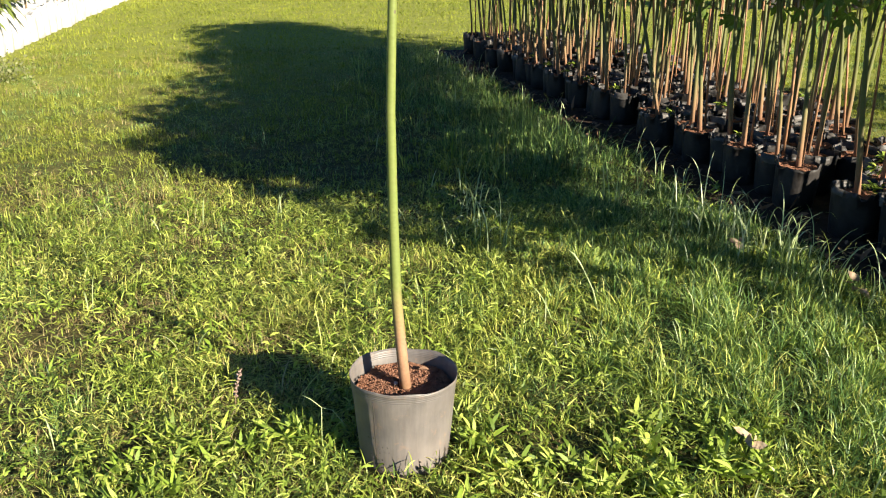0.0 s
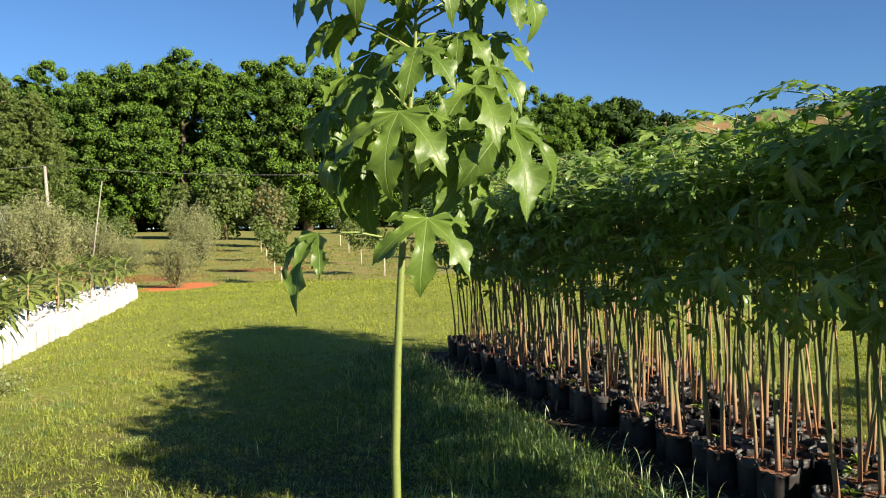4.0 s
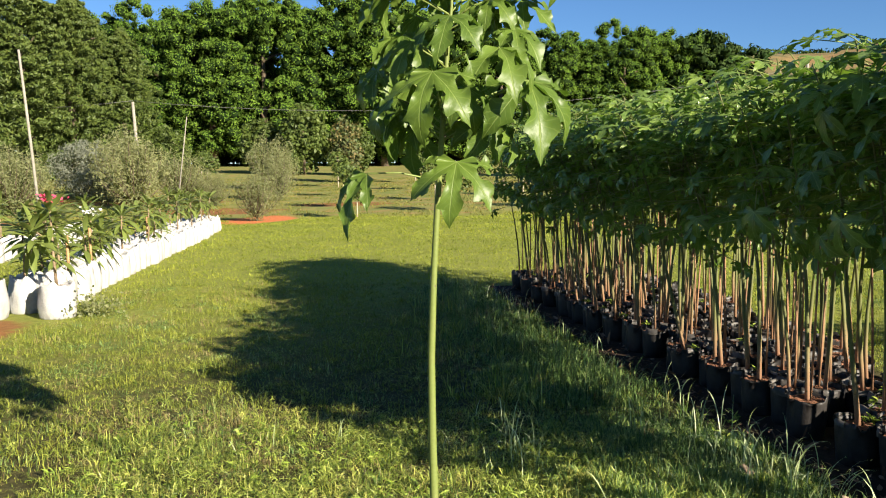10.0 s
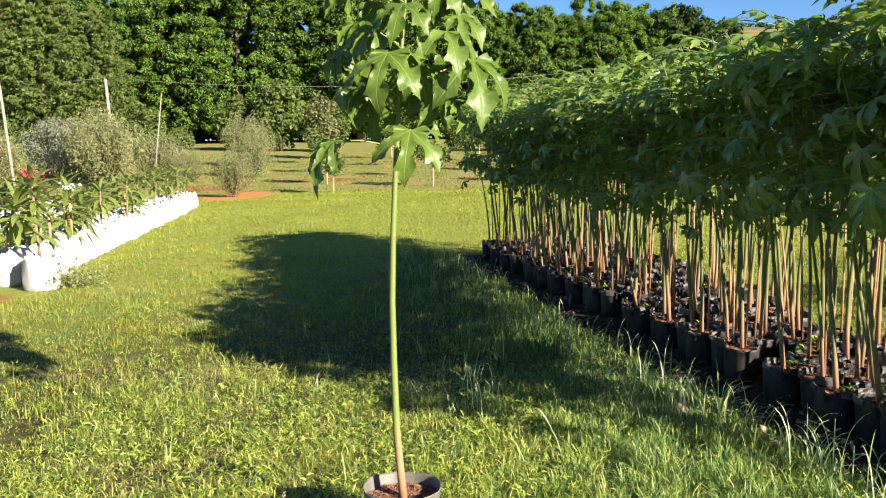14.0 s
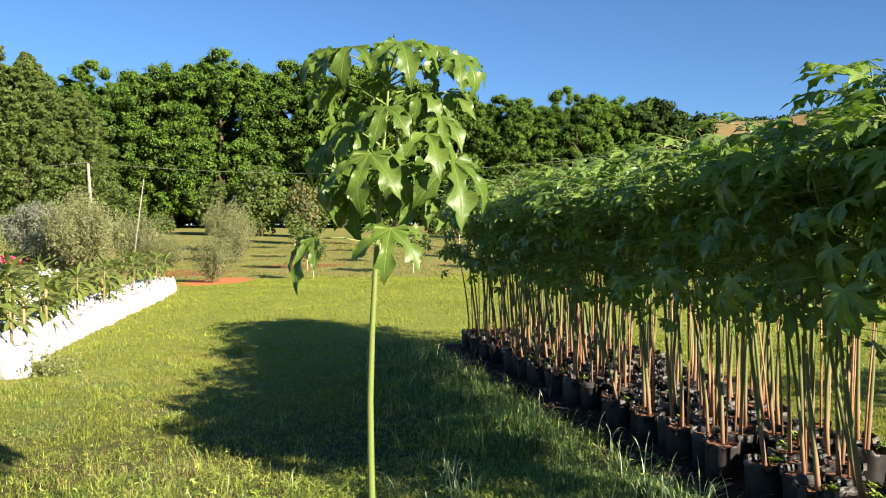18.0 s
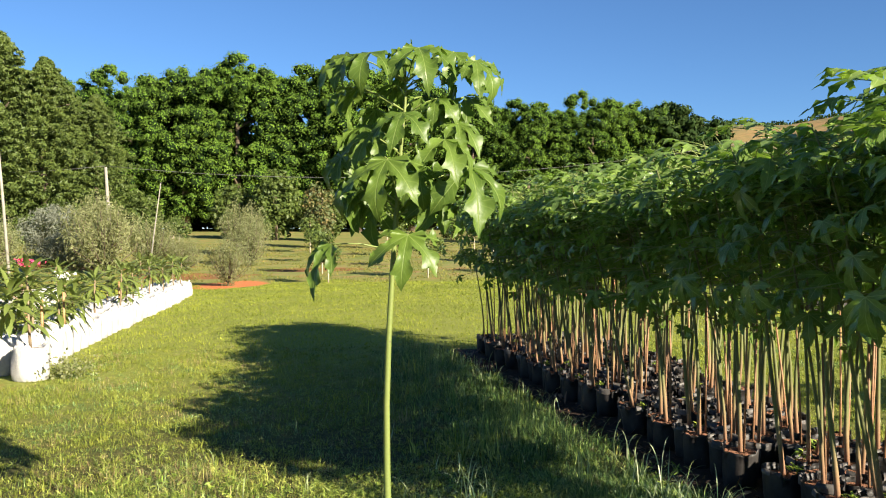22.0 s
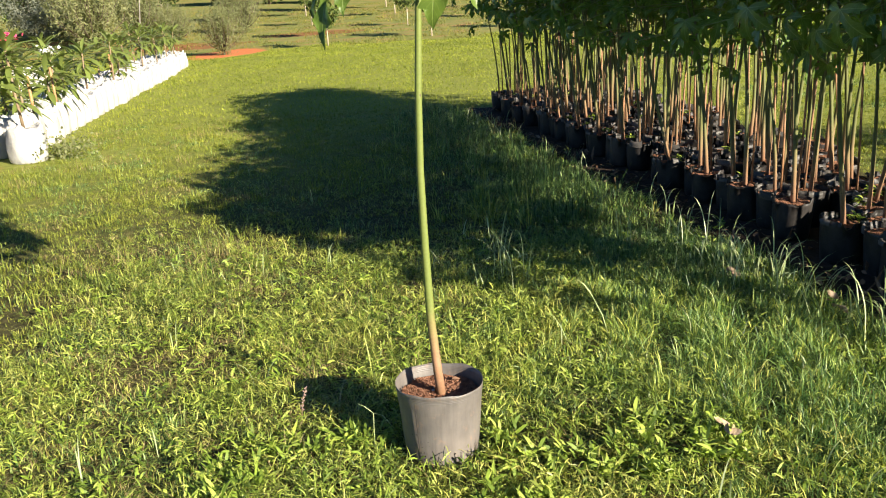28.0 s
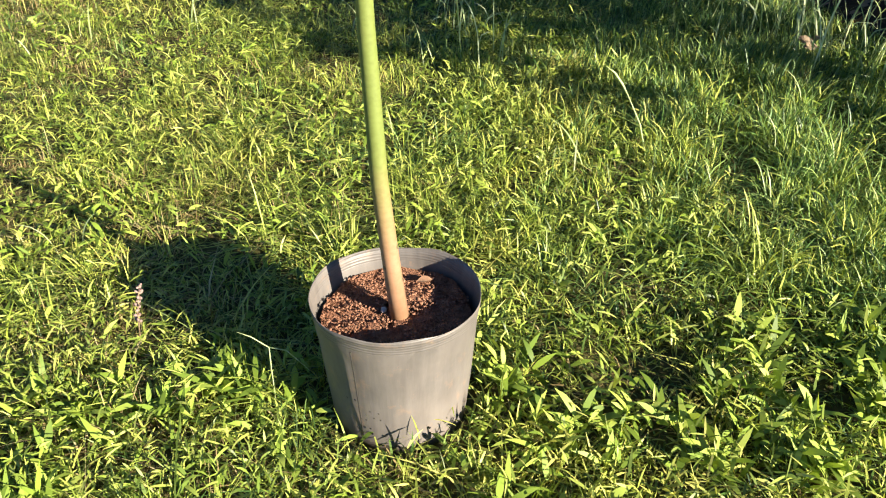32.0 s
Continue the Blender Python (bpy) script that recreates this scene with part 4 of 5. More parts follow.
def nursery_row():
    kinds = []
    for q in range(20):
        # the second ten are the same saplings with every leaf a piece of its own, for the near end
        apart, q = q > 9, q % 10
        r = random.Random(50 + q)
        e = new("potted_sapling")
        tagged(e, "young tree sapling in a black plastic nursery pot", "potted sapling", "saplings in the nursery row")
        rim_flaps(q, part("pot", black_pot_mesh(q), e, "black plastic pot with a torn rim"))
        part("soil", soil_mesh(0.1, 0.229, q, M_SOIL), e, "brown potting soil")
        top = 2.28
        b1, b2, p1, p2 = (r.uniform(-0.03, 0.03) for _ in range(4))
        out = 0.36 if q > 6 else 0.0
        pts = [(b1 * math.sin(3 * z + p1 * 40), b2 * math.sin(2.2 * z + p2 * 40), z) for z in np.linspace(0.19, top, 9)]
        pts = [(x - pts[0][0] - out * (z / top) ** 2.2, y - pts[0][1], z) for x, y, z in pts]
        part("stem", Geo().add(*tube(pts, 0.004 + (r.uniform(0.0115, 0.0165) - 0.004) * np.linspace(1, 0, 9) ** 1.3, 8)).mesh("stem", M_STEMROW), e, "slender upright stem")
        crown, young, stalks, leaves = sapling_crown(80 + q, 17, (1.34, 1.46, 1.54, 1.48, 1.4, 1.56, 1.3, 1.34, 1.46, 1.28)[q], top, out * 0.35, 1.2 if apart else 1.0)
        sx, sy = pts[6][0], pts[6][1]
        if apart:
            for v, t, u, m, crest in leaves:
                part("leaf", Geo().add(v, t, u).mesh("leaf", M_LEAFTOP if crest else M_LEAFROW), e, "", pose(sx, sy, 0) @ m)
        else:
            tagged(part("foliage", crown.mesh("foliage", M_LEAFROW), e, "drooping lobed green leaves", pose(sx, sy, 0)), kind="stuff")
            # top leaves get the paler material that stands for sun on the canopy
            tagged(part("young_foliage", young.mesh("young_foliage", M_LEAFTOP), e, "top leaves, coloured paler for the sun on the canopy", pose(sx, sy, 0)), kind="stuff")
        tagged(part("branchwork", stalks.mesh("branchwork", M_PETIOLE), e, "thin green leaf stalks", pose(sx, sy, 0)), kind="stuff")
        if q in (1, 7):
            w = Geo()
            for k in range(22):
                v, f, u = long_leaf(r.uniform(0.03, 0.06), r.uniform(0.012, 0.022), r.uniform(0.1, 0.6))
                w.add(moved(v, pose(0.055 + r.gauss(0, 0.02), -0.03 + r.gauss(0, 0.02), 0.235 + r.uniform(0, 0.05), r.uniform(-20, 20), r.uniform(-60, 0), r.uniform(0, 360))), f, u)
            tagged(part("pot_weed", w.mesh("pot_weed", M_WEED), e, "small green weed growing in the pot"), kind="stuff")
        if q in (0, 3, 5, 8, 9):
            part("stake", Geo().add(*tube([(0.05, 0.03, 0.12), (0.045, 0.02, 0.6), (0.03, 0.01, r.uniform(0.8, 1.35))], [0.0075, 0.007, 0.0065], 7)).mesh("stake", M_STAKE), e, "pale cane stake")
        kinds.append(e)
    r = random.Random(3)
    used = set()
    for i in range(-2, 38):
        for j in range(7):
            y = -0.05 + i * 0.236 + r.uniform(-0.02, 0.02)
            s = 0.12 + j * 0.226 + r.uniform(-0.02, 0.02) + (0.06 if i % 2 else 0)
            x = s + 2.45 - 0.258 * y
            q = r.choice((7, 8, 9)) if j == 0 or (j == 1 and r.random() < 0.4) else r.randrange(7)
            big = 0.895 + 0.012 * j + 0.04 * float(smooth01((y - 4) / 4)) + 0.15 * math.exp(-((y - 0.6) / 0.5) ** 2) * r.uniform(0.6, 0.95) + r.uniform(-0.075, 0.06)
            lean = 2.4
            m = pose(x, y, hz(x, y), r.gauss(0, lean), r.gauss(0, lean), r.gauss(14, 22) if q > 6 else r.uniform(0, 360))
            if y < -0.42 or j > (3 if y < 2.0 else 4 if y < 3.5 else 5 if y < 5.5 else 6) or r.random() < (0.1 if y < 1.6 else 0.14 if y < 3 else 0.08):
                continue
            q += 10 if y < 2.0 and j < 4 else 0
            ob = kinds[q]
            if q in used:
                ob = copy_thing(ob, m)
            else:
                ob.matrix_basis = m
                used.add(q)
            ob.scale = (1, 1, big)
    # unseen short cross row beyond the near end, added for its shadow on the lawn
    for i in range(20):
        x, y = 6.4 + 0.25 * i, 1.85 + 0.24 * (i % 2) + r.uniform(-0.05, 0.05)
        m = pose(x, y, hz(x, y), 0, 0, r.uniform(0, 360))
        spare = [q for q in range(20) if q not in used]
        if spare:
            kinds[spare[0]].matrix_basis = m
            used.add(spare[0])
        else:
            copy_thing(kinds[i % 7], m)


nursery_row()


def withered_leaves():
    """A hanging bunch of red-brown dead leaves caught in the nursery row."""
    r = random.Random(41)
    e = tagged(new("withered_twig"), "twig of withered red-brown leaves caught among the saplings", "dead twig")
    part("twig", Geo().add(*tube([(0, 0, 0.28), (0.01, 0.01, 0.0), (-0.01, 0, -0.25)], [0.004, 0.0035, 0.002], 5)).mesh("twig", M_LEAFRED), e)
    for k in range(7):
        v, t, u = lobed(r.uniform(0.12, 0.19), LOBES5, COARSE, 0.3, r.uniform(1.2, 2.0), r.uniform(0.3, 0.7), 0.4, k)
        part("leaf", Geo().add(v, t, u).mesh("leaf", M_LEAFRED), e, "", pose(r.gauss(0, 0.03), r.gauss(0, 0.03), 0.06 * k - 0.2, r.uniform(-40, 40), r.uniform(40, 80), r.uniform(0, 360)))
    e.matrix_basis = pose(2.33, 0.31, 1.555)


withered_leaves()


# ---- the single sapling in front ----
STEM = [(0.008, -0.012, 0.20), (-0.004, -0.012, 0.34), (-0.016, -0.012, 0.5), (-0.022, -0.012, 0.75), (-0.024, -0.014, 1.0), (-0.016, -0.016, 1.25), (-0.002, -0.018, 1.5), (0.016, -0.02, 1.75), (0.032, -0.01, 2.0), (0.044, -0.005, 2.12), (0.046, 0, 2.22)]


def stem_at(z):
    for a, b in zip(STEM, STEM[1:]):
        if z <= b[2]:
            return Vector(a).lerp(Vector(b), max(0, (z - a[2]) / (b[2] - a[2])))
    return Vector(STEM[-1])


def specimen():
    e = new("potted_tree")
    tagged(e, "tall slender sapling with lobed leaves in a grey plastic pot", "potted tree")
    prof = [(0.0, 0.006), (0.118, 0.004), (0.125, 0.0), (0.127, 0.015), (0.135, 0.1), (0.1425, 0.2), (0.1462, 0.243), (0.1474, 0.246), (0.1466, 0.2495), (0.1484, 0.252), (0.1475, 0.2555), (0.1494, 0.258), (0.1502, 0.2712), (0.1496, 0.2716), (0.1484, 0.255), (0.1425, 0.2)]
    v, f = lathe(prof, 96, lambda t, i: 1 + (0.034 * math.cos(2 * t) - 0.033 + 0.004 * math.sin(5 * t + 0.3 * i)) * (i > 3) - 0.012 * math.exp(-((t - 4.15) / 0.03) ** 2) * (2 < i < 9))
    v = [(x, y, z + (0.003 * math.sin(3 * math.atan2(y, x)) + 0.0015 * math.sin(8 * math.atan2(y, x)) if z > 0.24 else 0)) for x, y, z in v]
    pot = part("pot", Geo().add(v, f).mesh("pot", M_POT), e, "grey plastic nursery pot dusty with soil splashes")
    seam = [Vector((math.cos(-2.14) * q, math.sin(-2.14) * q, z)) for q, z in ((0.1275, 0.02), (0.1328, 0.08), (0.1375, 0.14), (0.1432, 0.215), (0.1458, 0.24))]
    part("seam", Geo().add(*tube([p * 0.985 + Vector((0, 0, p.z * 0.015)) for p in seam], [0.0012] * 5, 5)).mesh("seam", M_HOLE), pot, "dark moulding seam")
    r = random.Random(12)
    hole = Geo().add(*lathe([(0.0, 0.0006), (0.0032, 0.0006), (0.0036, 0)], 10)).mesh("drain_hole", M_HOLE)
    for k in range(16):
        a = -2.2 + (k % 4) * 0.13 + (k // 12) * 0.75 + r.uniform(-0.12, 0.12)
        z = 0.035 + 0.028 * ((k // 4) % 3) + r.uniform(-0.02, 0.035)
        q = 0.1268 + 0.082 * z
        out = Vector((math.cos(a), math.sin(a), -0.08)).normalized()
        part("drain_hole", hole, pot, "", Matrix.Translation(out * q + Vector((0, 0, z + 0.010))) @ out.to_track_quat("Z", "Y").to_matrix().to_4x4() @ Matrix.Scale(r.uniform(0.35, 0.75), 4))
    part("soil", soil_mesh(0.135, 0.222, 4, M_SOIL), e, "reddish brown granular soil")
    grit = Geo()
    for k in range(1500):
        a, q = r.uniform(0, 6.28), 0.132 * math.sqrt(r.random())
        w, t = r.uniform(0.001, 0.0027), r.uniform(0.3, 0.8)
        v, f = lathe([(0, -w * t), (w, -0.2 * w), (0.8 * w, w * t * 0.7), (0, w * t)], 5, lambda b, i: r.uniform(0.6, 1.35))
        grit.add(moved([(x * 1.5, y, z) for x, y, z in v], pose(q * math.cos(a), q * math.sin(a), 0.227 + w * 0.2 + 0.004 * math.sin(9 * a) * q / 0.13, r.uniform(-50, 50), r.uniform(-50, 50), r.uniform(0, 360))), f)
    tagged(part("soil_grit", grit.mesh("soil_grit", M_GRIT, False), e, "loose brown granules on the soil"), kind="stuff")
    v, f = lathe([(0, -0.004), (0.006, -0.002), (0.0055, 0.003), (0, 0.0045)], 8, lambda b, i: r.uniform(0.75, 1.2))
    part("pebble", Geo().add(v, f).mesh("pebble", M_PALESTONE), e, "small pale pebble", pose(-0.022, -0.002, 0.232, 10, 15, 30))
    v, f, u = long_leaf(0.032, 0.016, 0.4)
    part("leaf_scrap", Geo().add(v, f, u).mesh("leaf_scrap", M_DEADLEAF), e, "scrap of a dry leaf", pose(0.04, 0.07, 0.237, 15, -10, 20))
    stem = part("stem", Geo().add(*tube(STEM, [0.0168, 0.0152, 0.0142, 0.013, 0.012, 0.011, 0.0098, 0.0085, 0.007, 0.005, 0.003], 16)).mesh("stem", M_STEM), e, "green stem, brown near the base")
    count = [0]

    def leaf(hub, size, axis, normal, close, arch, rows, across, lobes=None):
        """A leaf whose blade starts along axis and faces normal, with its stalk back to the stem."""
        count[0] += 1
        x = axis.normalized()
        y = normal.cross(x).normalized()
        m = Matrix((x, y, x.cross(y))).transposed().to_4x4()
        m.translation = hub
        v, f, u = lobed(size, [(a * close, q) for a, q in (lobes or (LOBES5 if count[0] % 3 else LOBES7))], rows, 0.29, arch, r.uniform(0.15, 0.5), r.uniform(0.25, 0.5), count[0], across)
        blade = part("leaf", Geo().add(v, f, u).mesh("leaf", M_LEAF), e, "", m)
        off = (hub - stem_at(hub.z)).length
        root = stem_at(min(2.2, hub.z - 0.02 - 0.38 * off if hub.z > 1.75 else hub.z - 0.1 * off))
        mid = root.lerp(hub, 0.55) + Vector((0, 0, 0.012))
        inv = m.inverted()
        part("leaf_stalk", Geo().add(*tube([inv @ p for p in (root, mid, hub)], [0.0032, 0.0026, 0.0024], 6)).mesh("leaf_stalk", M_PETIOLE), blade)

    def hung(hx, hy, hz_, tx, ty, tz, nx, close, rows=FINE, across=3, lobes=None):
        """A leaf from its hub to the tip of its middle lobe."""
        hub, arch = Vector((hx, hy, hz_)), r.uniform(1.1, 1.7)
        chord = Vector((tx, ty, tz)) - hub
        size = chord.length * arch / 2 / math.sin(arch / 2)
        d = chord.normalized()
        n = Vector((nx, -0.75, 0.5))
        n = (n - d * n.dot(d)).normalized()
        c, q = math.cos(arch / 2), math.sin(arch / 2)
        leaf(hub, size, d * c + n * q, n * c - d * q, close, arch, rows, across, lobes)

    # the top umbrella
    hung(-0.081, -0.06, 2.299, -0.104, -0.16, 2.127, -0.20, 1.00)
    hung(0.100, -0.08, 2.310, 0.139, -0.20, 2.126, 0.15, 1.00)
    hung(-0.180, 0.04, 2.315, -0.283, 0.02, 2.155, -0.80, 0.80)
    hung(0.017, 0.08, 2.325, 0.043, 0.22, 2.209, 0.00, 0.80)
    hung(0.222, 0.06, 2.325, 0.195, 0.02, 2.162, 0.10, 0.75)
    hung(0.305, 0.00, 2.279, 0.387, -0.04, 2.108, 0.60, 0.80)
    hung(0.266, 0.10, 2.163, 0.353, 0.08, 2.032, 0.50, 0.90)
    hung(-0.170, 0.10, 2.203, -0.251, 0.10, 2.068, -0.70, 0.80)
    # the front, downwards
    hung(0.052, -0.20, 2.058, 0.035, -0.30, 1.905, -0.10, 1.00)
    hung(0.007, -0.28, 1.889, -0.035, -0.36, 1.672, -0.20, 1.00)
    hung(0.197, -0.18, 1.967, 0.225, -0.26, 1.785, 0.30, 0.95)
    hung(0.242, -0.06, 2.039, 0.307, -0.10, 1.898, 0.60, 0.80)
    hung(0.285, -0.14, 1.875, 0.301, -0.20, 1.617, 0.35, 0.92)
    hung(0.071, -0.20, 1.634, 0.051, -0.26, 1.437, 0.00, 1.00)
    hung(-0.215, -0.10, 1.600, -0.265, -0.12, 1.388, -0.60, 1.0, [(d, w * 0.72) for d, w in FINE], 3, [(-62, 0.4), (-24, 0.9), (8, 1.0), (44, 0.6)])
    hung(0.172, -0.02, 1.778, 0.104, -0.04, 1.622, 0.20, 0.70)
    # the sides and the inside
    hung(-0.197, 0.02, 1.930, -0.263, 0.02, 1.781, -0.80, 0.75)
    hung(-0.133, 0.05, 1.840, -0.223, 0.03, 1.683, -0.50, 0.80)
    hung(-0.115, 0.05, 2.046, -0.161, 0.02, 1.900, -0.50, 0.80)
    hung(-0.093, 0.08, 1.777, -0.137, 0.08, 1.646, -0.30, 0.80)
    hung(0.099, 0.08, 2.161, 0.148, 0.04, 2.023, 0.20, 0.90)
    hung(0.163, -0.02, 2.137, 0.235, -0.06, 2.019, 0.30, 0.90)
    hung(-0.07, -0.10, 2.00, -0.11, -0.16, 1.85, -0.30, 0.85)
    hung(0.10, -0.10, 1.86, 0.12, -0.16, 1.71, 0.10, 0.85)
    for i in range(30):
        f = i / 29
        z = 1.74 + 0.46 * f
        az = radians(i * 137.5 + r.uniform(-20, 20))
        if math.sin(az) < -0.1:
            continue
        reach = (0.24 - 0.06 * f) * r.uniform(0.55, 1.1)
        out = Vector((math.cos(az), math.sin(az), 0))
        hub = stem_at(z) + out * reach + Vector((0, 0, 0.06 * f - 0.01))
        dip = radians(55 - 25 * f + r.uniform(-12, 12))
        leaf(hub, r.uniform(0.15, 0.2), out * math.cos(dip) + Vector((0, 0, -math.sin(dip))), out * 0.8 + Vector((r.uniform(-0.3, 0.3), r.uniform(-0.3, 0.3), 0.6)), r.uniform(0.65, 0.9), r.uniform(0.8, 1.3), COARSE, 2)
    for i in range(4):
        az = i * 1.6
        leaf(stem_at(2.21) + Vector((0.05 * math.cos(az), 0.05 * math.sin(az), 0.0 + 0.012 * i)), 0.05, Vector((math.cos(az), math.sin(az), 0.3)), Vector((0.2 * math.cos(az), 0.2 * math.sin(az), 1)), 0.8, 0.8, COARSE, 1)


specimen()


# ---- white bags with plants ----
def white_bag_mesh(seed, mat):
    """A sagging woven bag with creases and a crumpled, folded mouth."""
    r = random.Random(seed)
    sides = 40
    prof = [(0.0, 0.003), (0.185, 0.0), (0.212, 0.03), (0.222, 0.1), (0.226, 0.18), (0.222, 0.27), (0.212, 0.35), (0.203, 0.41), (0.202, 0.455), (0.186, 0.468), (0.158, 0.458), (0.146, 0.43)]
    crease = [(r.uniform(0, 6.28), r.uniform(0.03, 0.07), r.uniform(0.05, 0.1)) for _ in range(7)]

    def shape(t, i):
        q = 1 + (0.05 * math.sin(2 * t + seed) + 0.03 * math.sin(5 * t + i * 0.8 + seed)) * (i > 1)
        for a, depth, width in crease:
            d = (t + 0.05 * i - a + math.pi) % (2 * math.pi) - math.pi
            q -= depth * math.exp(-(d / width) ** 2) * (i > 1)
        return q + r.uniform(-0.012, 0.012) * (i > 1)

    v, f = lathe(prof, sides, shape)
    v = [list(p) for p in v]
    for k in range(sides):
        d = 0.034 * math.sin(k * 0.47 + seed) + 0.018 * math.sin(k * 1.26 + 2 * seed) + r.uniform(-0.005, 0.005)
        for i in (7, 8, 9):
            v[i * sides + k][2] += d
    return Geo().add(v, f).mesh("bag", mat)


def bag_plant(seed, flower=None, stake=False, top=0.9, heads=2):
    r = random.Random(seed)
    e = new("bagged_plant")
    label = "long-leaved shrub growing in a white woven grow bag" if heads else "white woven grow bag holding bare soil"
    tagged(e, label + (", pink flowers" if flower == "pink" else ", white flowers" if flower else ""), "potted shrub", "shrubs in white bags")
    part("bag", white_bag_mesh(seed, M_WHITEBAG), e, "white woven grow bag")
    part("soil", soil_mesh(0.188, 0.425, seed, M_SOIL), e)
    lean = r.uniform(-0.06, 0.06)
    if heads:
        part("stem", Geo().add(*tube([(0, 0, 0.36), (lean * 0.4, 0.01, 0.36 + (top - 0.36) * 0.4), (lean, 0, top)], [0.02, 0.017, 0.013], 7)).mesh("stem", M_SHRUBSTEM), e)
    g = Geo()
    for k in range(heads):
        h, a = top - 0.13 * k, r.uniform(0, 6.28)
        kx, ky = lean + 0.15 * k * math.cos(a), 0.15 * k * math.sin(a)
        if k:
            g.add(*tube([(lean * 0.6, 0, h - 0.2), (kx, ky, h)], [0.011, 0.009], 5))
        for i in range(28):
            v, f, u = long_leaf(r.uniform(0.3, 0.46), r.uniform(0.06, 0.095), r.uniform(0.1, 0.6))
            part("leaf", Geo().add(v, f, u).mesh("leaf", M_PLUMERIA), e, "", pose(kx, ky, h - 0.01 * i, r.uniform(-20, 20), -64 + 3.5 * i + r.uniform(-12, 12), i * 137.5 + r.uniform(-20, 20)))
    if heads > 1:
        part("branch", g.mesh("branch", M_SHRUBSTEM), e)
    if stake:
        part("stake", Geo().add(*tube([(0.1, 0.06, 0.36), (0.11, 0.05, 0.9)], [0.02, 0.019], 8)).mesh("stake", M_CANE), e, "short cane stake")
    if flower:
        n = 46
        p = rng.normal(0, 0.06, (n, 3)) * [1.3, 1, 0.5] + [lean, 0, top + 0.13]
        tagged(part("blossom", Geo().add(*cards(p, np.tile([0, 0, 1.0], (n, 1)), np.full(n, 0.05), 1.1)).mesh("blossom", M_PINK if flower == "pink" else M_WHITEFLOWER), e, flower + " flower cluster"), kind="stuff")
    return e


def white_bags():
    r = random.Random(9)
    kinds = [bag_plant(0, None, False, 1.06, 1), bag_plant(1, None, False, 1.18, 1), bag_plant(2, "pink", False, 1.46, 3), bag_plant(3, None, True, 0.8, 1),
             bag_plant(4, "white", False, 1.0, 2), bag_plant(5, None, False, 0.5, 0), bag_plant(6, None, False, 0.45, 0)]
    used = set()

    def put(x, y, q):
        ob, m = kinds[q], pose(x, y, hz(x, y) - 0.01, 0, 0, r.uniform(0, 360))
        if q in used:
            ob = copy_thing(ob, m)
        else:
            ob.matrix_basis = m
            used.add(q)
        w = r.uniform(0.9, 1.06)
        ob.scale = (w, w, r.uniform(0.86, 1.08))

    put(-5.07, 6.72, 2)
    put(-5.72, 7.15, 1)
    put(-5.85, 6.6, 5)
    for i in range(36):
        y = 7.25 + i * 0.415
        for k in (0, 1):
            s = -3.93 - 0.47 * k + r.uniform(-0.05, 0.05)
            q = 4 if (i, k) in ((5, 0),) else 3 if (i, k) in ((1, 0), (2, 1), (4, 0), (9, 1), (15, 0)) else r.choice((0, 1)) if (i + 2 * k) % 4 == 1 else r.choice((5, 6))
            put(s - 0.212 * y, y + 0.2 * k, q)
    for i in range(24):
        y = 9.2 + i * 0.44
        put(-7.2 - 0.212 * y + r.uniform(-0.03, 0.03), y, 2 if i == 4 else r.choice((0, 1, 6, 5)))
    e = tagged(new("soiled_bag"), "white grow bag stained rust-brown, on bare soil", "grow bag")
    part("bag", white_bag_mesh(8, M_RUSTBAG), e)
    part("soil", soil_mesh(0.19, 0.38, 8, M_SOIL), e)
    e.matrix_basis = pose(-5.5, 5.72, hz(-5.5, 5.72) - 0.01)
    g = Geo()
    n = 420
    p = rng.normal(0, 1, (n, 3)) * [0.17, 0.13, 0.07] + [0, 0, 0.15]
    g.add(*cards(p, p - [0, 0, 0.1], np.full(n, 0.028), 1.5))
    for k in range(14):
        q = p[k * 30]
        g.add(*tube([(q[0] * 0.2, q[1] * 0.2, -0.02), (q[0] * 0.7, q[1] * 0.7, q[2] * 0.6), q], [0.003, 0.0025, 0.001], 4))
    ob = part("roadside_weed", g.mesh("roadside_weed", M_OLIVE))
    ob.matrix_basis = pose(-4.66, 6.75, hz(-4.66, 6.75))
    tagged(ob, "small dull green weed beside the white bags", "weed", kind="stuff")


white_bags()


# ---- trees ----
def limbs(base_r, h, crown_r, count, seed, lean=0.0, start=0.35):
    r = random.Random(seed)
    g = Geo()
    g.add(*tube([(0, 0, -0.15), (lean * 0.2, 0, h * 0.3), (lean * 0.6, 0.03 * h, h * 0.6), (lean, 0, h * 0.92)], [base_r * 1.25, base_r, base_r * 0.7, base_r * 0.2], 9))
    for i in range(count):
        z = h * (start + (0.85 - start) * i / count)
        a = i * 2.4 + r.uniform(-0.4, 0.4)
        q = crown_r * r.uniform(0.55, 0.85)
        g.add(*tube([(lean * z / h, 0, z), (q * 0.5 * math.cos(a), q * 0.5 * math.sin(a), z + q * 0.3), (q * math.cos(a), q * math.sin(a), z + q * 0.45)], [base_r * 0.45, base_r * 0.3, base_r * 0.1], 6))
    return g


